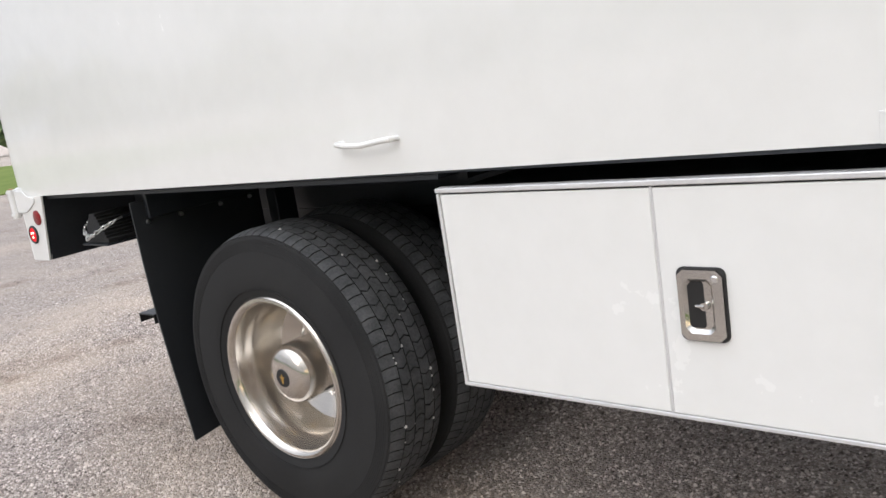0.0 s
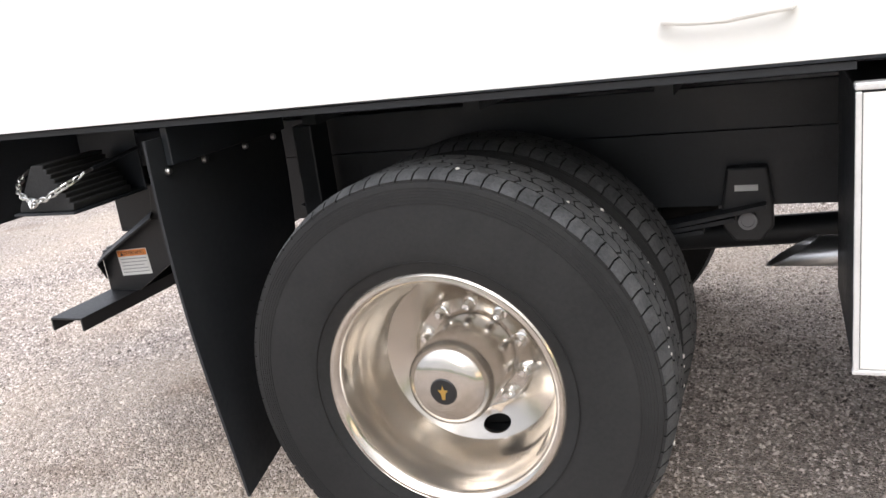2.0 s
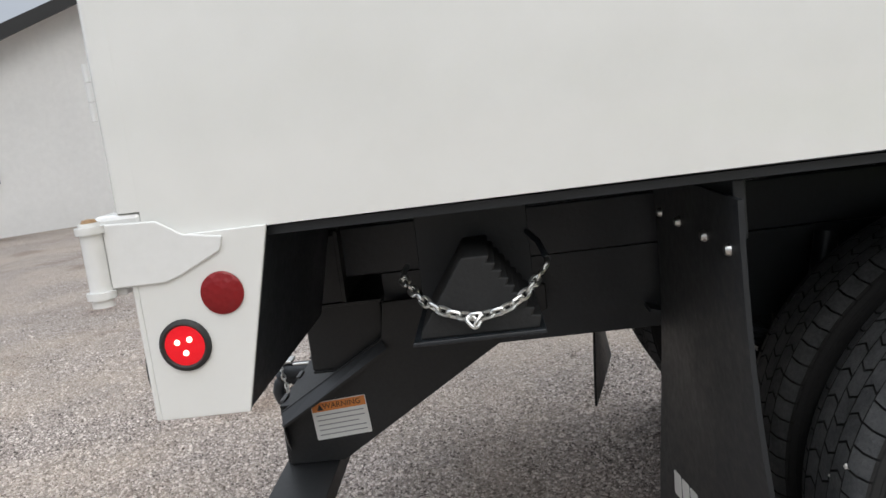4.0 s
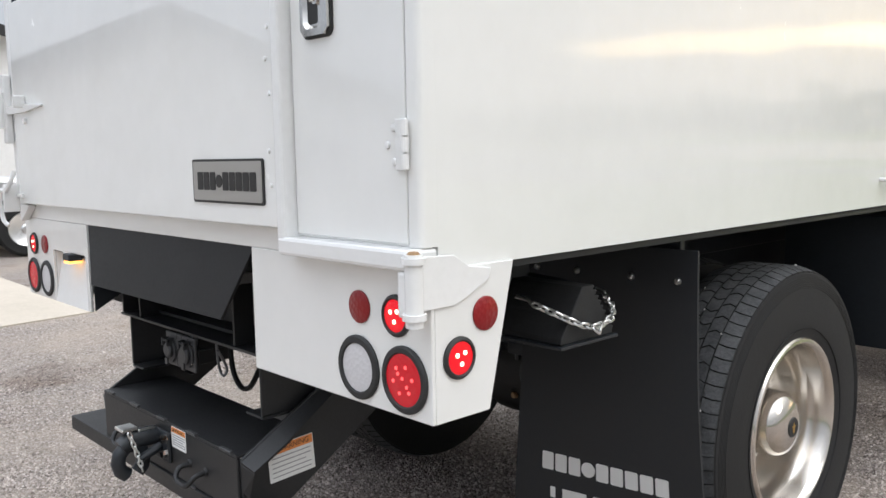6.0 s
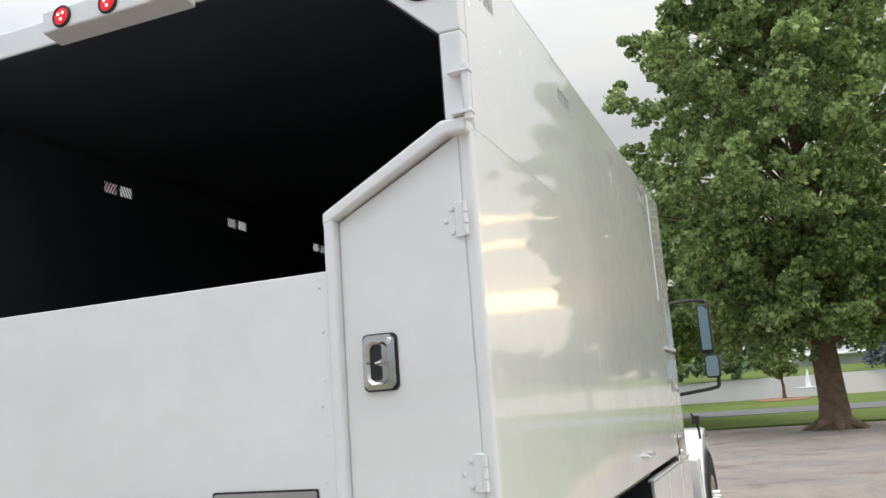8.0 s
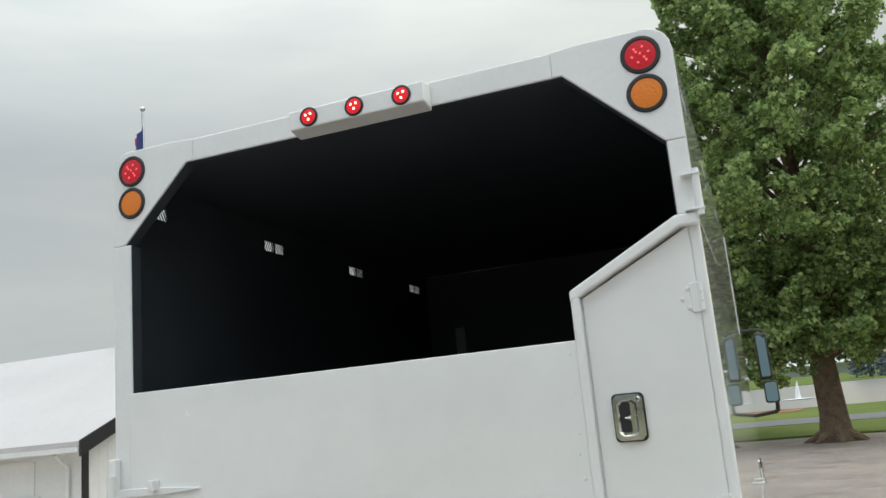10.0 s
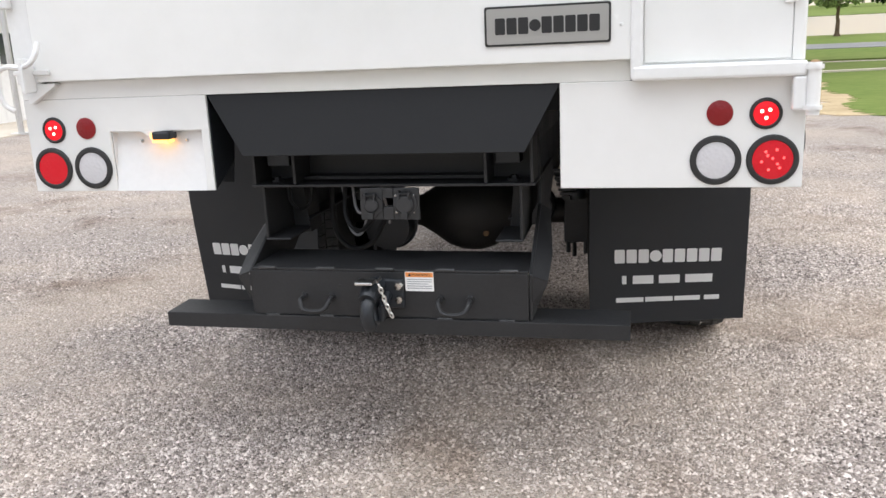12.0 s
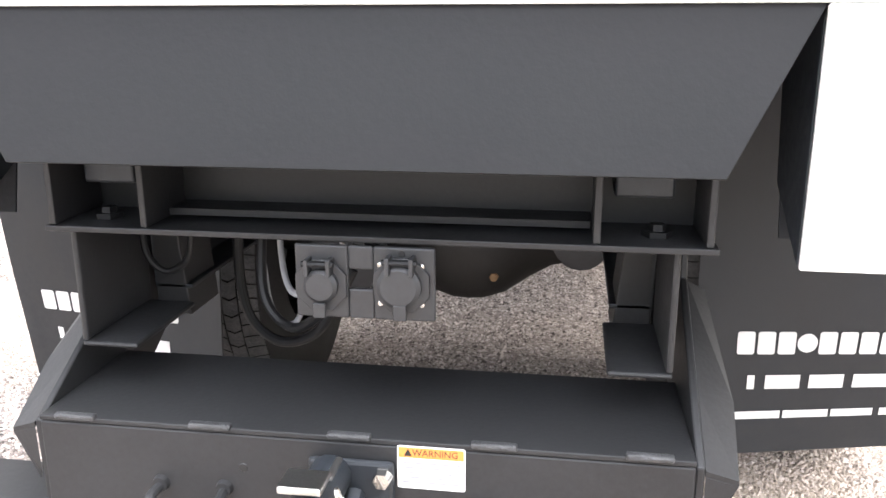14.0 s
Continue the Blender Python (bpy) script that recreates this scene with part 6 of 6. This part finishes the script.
# far white house
far = thing("far_house", "white two-storey house beyond the pond", "house", 5.0, 240, hill(236))
part("house_wall", boxes((0, 20, 0, 9, 0, 7.0)), SIDING, far)
part("house_roof", prisms([(-0.6, 7.0), (9.6, 7.0), (4.5, 10.2)], "x", -0.6, 20.6), ROOF, far)
part("porch_roof", prisms([(-3.4, 2.7), (-0.01, 3.3), (-0.01, 3.7), (-3.4, 3.0)], "x", -0.4, 20.4), SIDING, far)
for k in range(6):
    win = part("house_window", boxes((1.2 + 3.2 * k, 2.3 + 3.2 * k, -0.06, -0.005, 4.2, 5.9)), BLACK_TRIM, far)
    part("pane", boxes((1.3 + 3.2 * k, 2.2 + 3.2 * k, -0.10, -0.065, 4.3, 5.8)), GLASS_DARK, win)

# ---- buildings on the left ----
def gable_house(x, y, turn, width, length, eave, ridge, label, windows, door):
    """Local: gable end in the plane y = 0 facing -y, from x = 0 to width; the house runs along +y."""
    h = thing("workshop", label, "building", x, y, GZ)
    h.rotation_euler = (0, 0, radians(turn))
    mid = width / 2
    part("wall", prisms([(0, 0), (width, 0), (width, eave), (mid, ridge), (0, eave)], "y", 0.0, length), SIDING, h)
    bm = bmesh.new()
    k = 0.28
    step = k
    while step < width:
        top = eave + (ridge - eave) * (1 - abs(step - mid) / mid)
        box(bm, step - 0.010, step + 0.010, -0.007, -0.001, 0.0, top - 0.02)
        step += k
    part("siding_rib", bm, SIDING, h)
    sl = (ridge - eave) / mid
    for s in (-1, 1):
        e = mid + s * (mid + 0.55)
        ze = eave - 0.55 * sl
        part("roof", prisms([(mid, ridge + 0.02), (e, ze + 0.02), (e, ze + 0.14), (mid, ridge + 0.14)], "y", -0.45, length + 0.45), ROOF, h)
        part("rake_board", prisms([(mid, ridge - 0.12), (e, ze - 0.20), (e, ze + 0.16), (mid, ridge + 0.16)], "y", -0.50, -0.455), BLACK_TRIM, h)
        part("gutter", boxes((e - 0.02 if s > 0 else e - 0.10, e + 0.10 if s > 0 else e + 0.02, -0.45, length + 0.45, ze - 0.10, ze + 0.015)), SIDING, h)
        part("soffit", boxes((min(mid + s * (mid + 0.01), e), max(mid + s * (mid + 0.01), e), -0.44, length, ze - 0.02, ze + 0.0)), SIDING, h)
        cx = mid + s * mid
        part("corner_trim", boxes((cx - 0.20, cx + 0.02, -0.03, -0.0145, 0, eave - 0.05) if s > 0 else (cx - 0.02, cx + 0.20, -0.03, -0.0145, 0, eave - 0.05)), BLACK_TRIM, h)
    part("down_pipe", tubes([(-0.45, 0.35, eave - 0.35), (-0.08, 0.35, eave - 0.65), (-0.08, 0.35, 0.15)], 0.05, 8), SIDING, h)
    for wx, wz in windows:
        win = part("window", boxes((wx - 0.42, wx + 0.42, -0.05, -0.016, wz - 0.42, wz + 0.42)), SIDING, h, "white framed window with black shutters", bevel=0.01)
        part("pane", boxes((wx - 0.34, wx - 0.02, -0.054, -0.051, wz - 0.35, wz + 0.35)), GLASS_DARK, win)
        part("pane", boxes((wx + 0.02, wx + 0.34, -0.054, -0.051, wz - 0.35, wz + 0.35)), GLASS_DARK, win)
        for s in (-1, 1):
            part("shutter", boxes((wx + s * 0.62 - 0.16, wx + s * 0.62 + 0.16, -0.05, -0.016, wz - 0.46, wz + 0.46)), BLACK_TRIM, win)
    part("wall_lamp", boxes((1.95, 2.3, -0.60, -0.505, eave + 0.62, eave + 0.85)), BLACK_TRIM, h, bevel=0.03)
    part("ridge_vent", boxes((mid - 0.32, mid + 0.32, 3.3, 4.7, ridge + 0.05, ridge + 0.36)), ROOF, h)
    part("ridge_vent_cap", boxes((mid - 0.42, mid + 0.42, 3.2, 4.8, ridge + 0.361, ridge + 0.46)), BLACK_TRIM, h)
    if door:
        part("garage_door", boxes((-0.04, -0.001, 1.4, 4.6, 0.02, eave - 0.45)), SIDING, h)
        part("garage_rail", boxes((-0.10, -0.041, 1.2, 4.4, 1.0, 1.06)), ALU, h)
    return h


gable_house(-13.7, 12.8, 90, 14.0, 18.0, 2.32, 5.25, "white metal-sided workshop with black trim", ((2.32, 1.72),), True)
gable_house(-24.0, -7.5, 90, 20.0, 14.0, 3.2, 6.4, "long white metal-sided shed across the yard", (), False)
gable_house(-13.0, -11.8, 121, 10.0, 14.0, 2.75, 4.75, "white gabled building with black trim and shutters", ((2.05, 1.58),), False)

# flagpole with its flag hanging slack
pole = thing("flagpole", "tall pale metal flagpole with a ball top", "flagpole", -11.2, 12.1, GZ)
part("pole", tubes([(0, 0, 0), (0, 0, 5), (0, 0, 9.6)], [0.060, 0.048, 0.030], 14), POLE, pole, smooth=True)
part("pole_base", lathes([(0.0, 0.03), (0.20, 0.03), (0.20, 0.0)], 18), POLE, pole)
part("ball_top", lathes([(0.0, 9.74), (0.045, 9.72), (0.065, 9.675), (0.045, 9.63), (0.02, 9.60)], 14), POLE, pole, smooth=True)


def flag(name, z_top, drop, spread, label, paint, stripes):
    """Cloth that hangs in folds from the pole."""
    bm = bmesh.new()
    rows, cols = 70, 34
    grid = []
    for i in range(rows + 1):
        f = i / rows
        row = []
        for j in range(cols + 1):
            g = j / cols
            out = spread * g * (0.55 + 0.45 * f) * (1 - 0.35 * f * f)
            fold = 0.10 * math.sin(g * 9 + f * 2.2) * g
            row.append(bm.verts.new((-0.07 - out * 0.75 + fold * 0.5, -out * 0.55 + fold, z_top - drop * f - 0.45 * g * (1 - 0.3 * f))))
        grid.append(row)
    for i in range(rows):
        for j in range(cols):
            face = bm.faces.new((grid[i][j], grid[i + 1][j], grid[i + 1][j + 1], grid[i][j + 1]))
            face.material_index = stripes(i / rows, j / cols)
    ob = part(name, bm, paint, None, label, smooth=True, category="flag")
    ob.location = (-11.07, 12.03, 0.0)
    mod = ob.modifiers.new("cloth", "SOLIDIFY")
    mod.thickness = 0.006


F_RED, F_WHITE, F_BLUE = material("flag_red", (0.50, 0.03, 0.05), 0.8), material("flag_white", (0.72, 0.70, 0.70), 0.8), material("flag_blue", (0.03, 0.05, 0.18), 0.8)
F_SLATE = material("flag_slate_blue", (0.07, 0.10, 0.28), 0.8)
flag("striped_flag", 9.2, 2.4, 0.40, "slack red and white striped flag with a blue canton", (F_RED, F_WHITE, F_BLUE), lambda f, g: 2 if f < 0.40 and g < 0.45 else int(f * 13 + g * 3.2) % 2)
flag("blue_flag", 6.8, 1.3, 0.36, "slack dark blue flag below it", (F_SLATE, F_WHITE), lambda f, g: 1 if 0.4 < f < 0.55 and 0.25 < g < 0.7 else 0)

# parked silver pickup beyond the truck
car = thing("pickup", "silver pickup parked beyond the truck", "pickup", -13.4, 1.3, GZ)
bm = bmesh.new()
prism(bm, [(-2.6, 0.45), (2.6, 0.45), (2.7, 0.75), (2.6, 1.08), (1.2, 1.14), (0.6, 1.78), (-0.9, 1.80), (-1.1, 1.16), (-2.65, 1.14)], "y", -0.95, 0.95)
part("body", bm, SILVER_PAINT, car, bevel=0.08, segments=3)
part("side_window", prisms([(1.05, 1.16), (0.52, 1.68), (-0.80, 1.70), (-0.95, 1.18)], "y", -0.955, -0.951), GLASS_DARK, car)
for y0, y1 in ((-0.97, -0.955), (0.955, 0.97)):
    part("rocker_panel", prisms([(-1.25, 0.42), (1.30, 0.42), (1.30, 0.50), (-1.25, 0.50)], "y", y0, y1), GROMMET, car, "black running board")
for x in (-1.02, 0.10, 1.12):
    part("door_seam", boxes((x, x + 0.012, -0.9535, -0.9505, 0.55, 1.13)), DARK, car)
for x in (-0.78, 0.32):
    part("door_handle", boxes((x, x + 0.14, -0.975, -0.951, 1.02, 1.05)), SILVER_PAINT, car, bevel=0.006)
part("window_pillar", boxes((0.02, 0.07, -0.960, -0.9555, 1.17, 1.70)), DARK, car)
part("front_bumper", boxes((2.66, 2.80, -0.90, 0.90, 0.50, 0.72)), CHROME, car, "chrome front bumper", bevel=0.03)
part("rear_bumper", boxes((-2.82, -2.66, -0.90, 0.90, 0.50, 0.68)), CHROME, car, "chrome rear bumper", bevel=0.03)
part("tail_lamp", boxes((-2.69, -2.58, -0.945, -0.80, 0.82, 1.08)), RED_REFL, car, bevel=0.01)
part("head_lamp", boxes((2.52, 2.69, -0.92, -0.66, 0.84, 1.00)), CLEAR, car, bevel=0.02)
part("wing_mirror", boxes((0.86, 1.02, -1.14, -0.952, 1.16, 1.34)), GROMMET, car, bevel=0.03)
for sx in (-1.7, 1.75):
    for sy in (-1, 1):
        m = pose(sx, sy * 0.88, 0.39) @ pose(0, 0, 0, -90 * sy, 0, 0)
        w = part("tyre", lathes([(0.0, 0.04), (0.22, 0.06), (0.25, 0.10), (0.35, 0.10), (0.39, 0.06), (0.39, -0.06), (0.35, -0.1), (0.0, -0.1)], 32, m), RUBBER, car, smooth=True)
        part("rim", lathes([(0.0, 0.085), (0.05, 0.085), (0.07, 0.07), (0.19, 0.085), (0.235, 0.105), (0.245, 0.09)], 28, m), ALU, w, "bright alloy wheel rim", smooth=True)
        if sy < 0:
            arch = [(sx + 0.47 * math.cos(radians(q)), 0.42 + 0.47 * math.sin(radians(q))) for q in range(0, 181, 15)]
            arch += [(sx + 0.42 * math.cos(radians(q)), 0.42 + 0.42 * math.sin(radians(q))) for q in range(180, -1, -15)]
            part("wheel_arch", prisms(arch, "y", -0.958, -0.9515), GROMMET, car)
car.rotation_euler = (0, 0, radians(82))
car.scale = (1.15, 1.15, 1.15)


# white service truck parked further back in the yard
van = thing("service_truck", "white box-bodied service truck parked in the yard", "truck", -7.95, -8.0, GZ)
van.rotation_euler = (0, 0, radians(-53))
part("box_body", boxes((0.0, 4.2, -2.2, 0.0, 1.40, 2.52)), WHITE, van, bevel=0.02)
part("body_edge", boxes((-0.01, 4.21, -2.21, 0.012, 2.521, 2.56)), ALU, van)
for k in range(3):
    door = part("locker_door", boxes((0.10 + 1.36 * k, 1.38 + 1.36 * k, 0.0, 0.02, 0.99, 1.345)), WHITE, van, bevel=0.006)
    part("door_pull", boxes((0.62 + 1.36 * k, 0.80 + 1.36 * k, 0.021, 0.03, 1.13, 1.21)), CHARCOAL, door)
part("locker", boxes((0.0, 4.2, -2.2, -0.002, 0.95, 1.398)), GROMMET, van)
part("under_rail", boxes((0.0, 4.2, -2.1, -0.1, 0.60, 0.949)), SILVER_PAINT, van, bevel=0.03)
for sx in (0.9, 3.5):
    part("tyre", lathes([(0.0, 0.12), (0.24, 0.13), (0.36, 0.12), (0.40, 0.08), (0.40, -0.08), (0.36, -0.12), (0.0, -0.12)], 28, pose(sx, -0.2, 0.40) @ FACE_REAR), RUBBER, van, smooth=True)
    part("tyre", lathes([(0.0, 0.12), (0.24, 0.13), (0.36, 0.12), (0.40, 0.08), (0.40, -0.08), (0.36, -0.12), (0.0, -0.12)], 28, pose(sx, -2.0, 0.40) @ FACE_REAR), RUBBER, van, smooth=True)
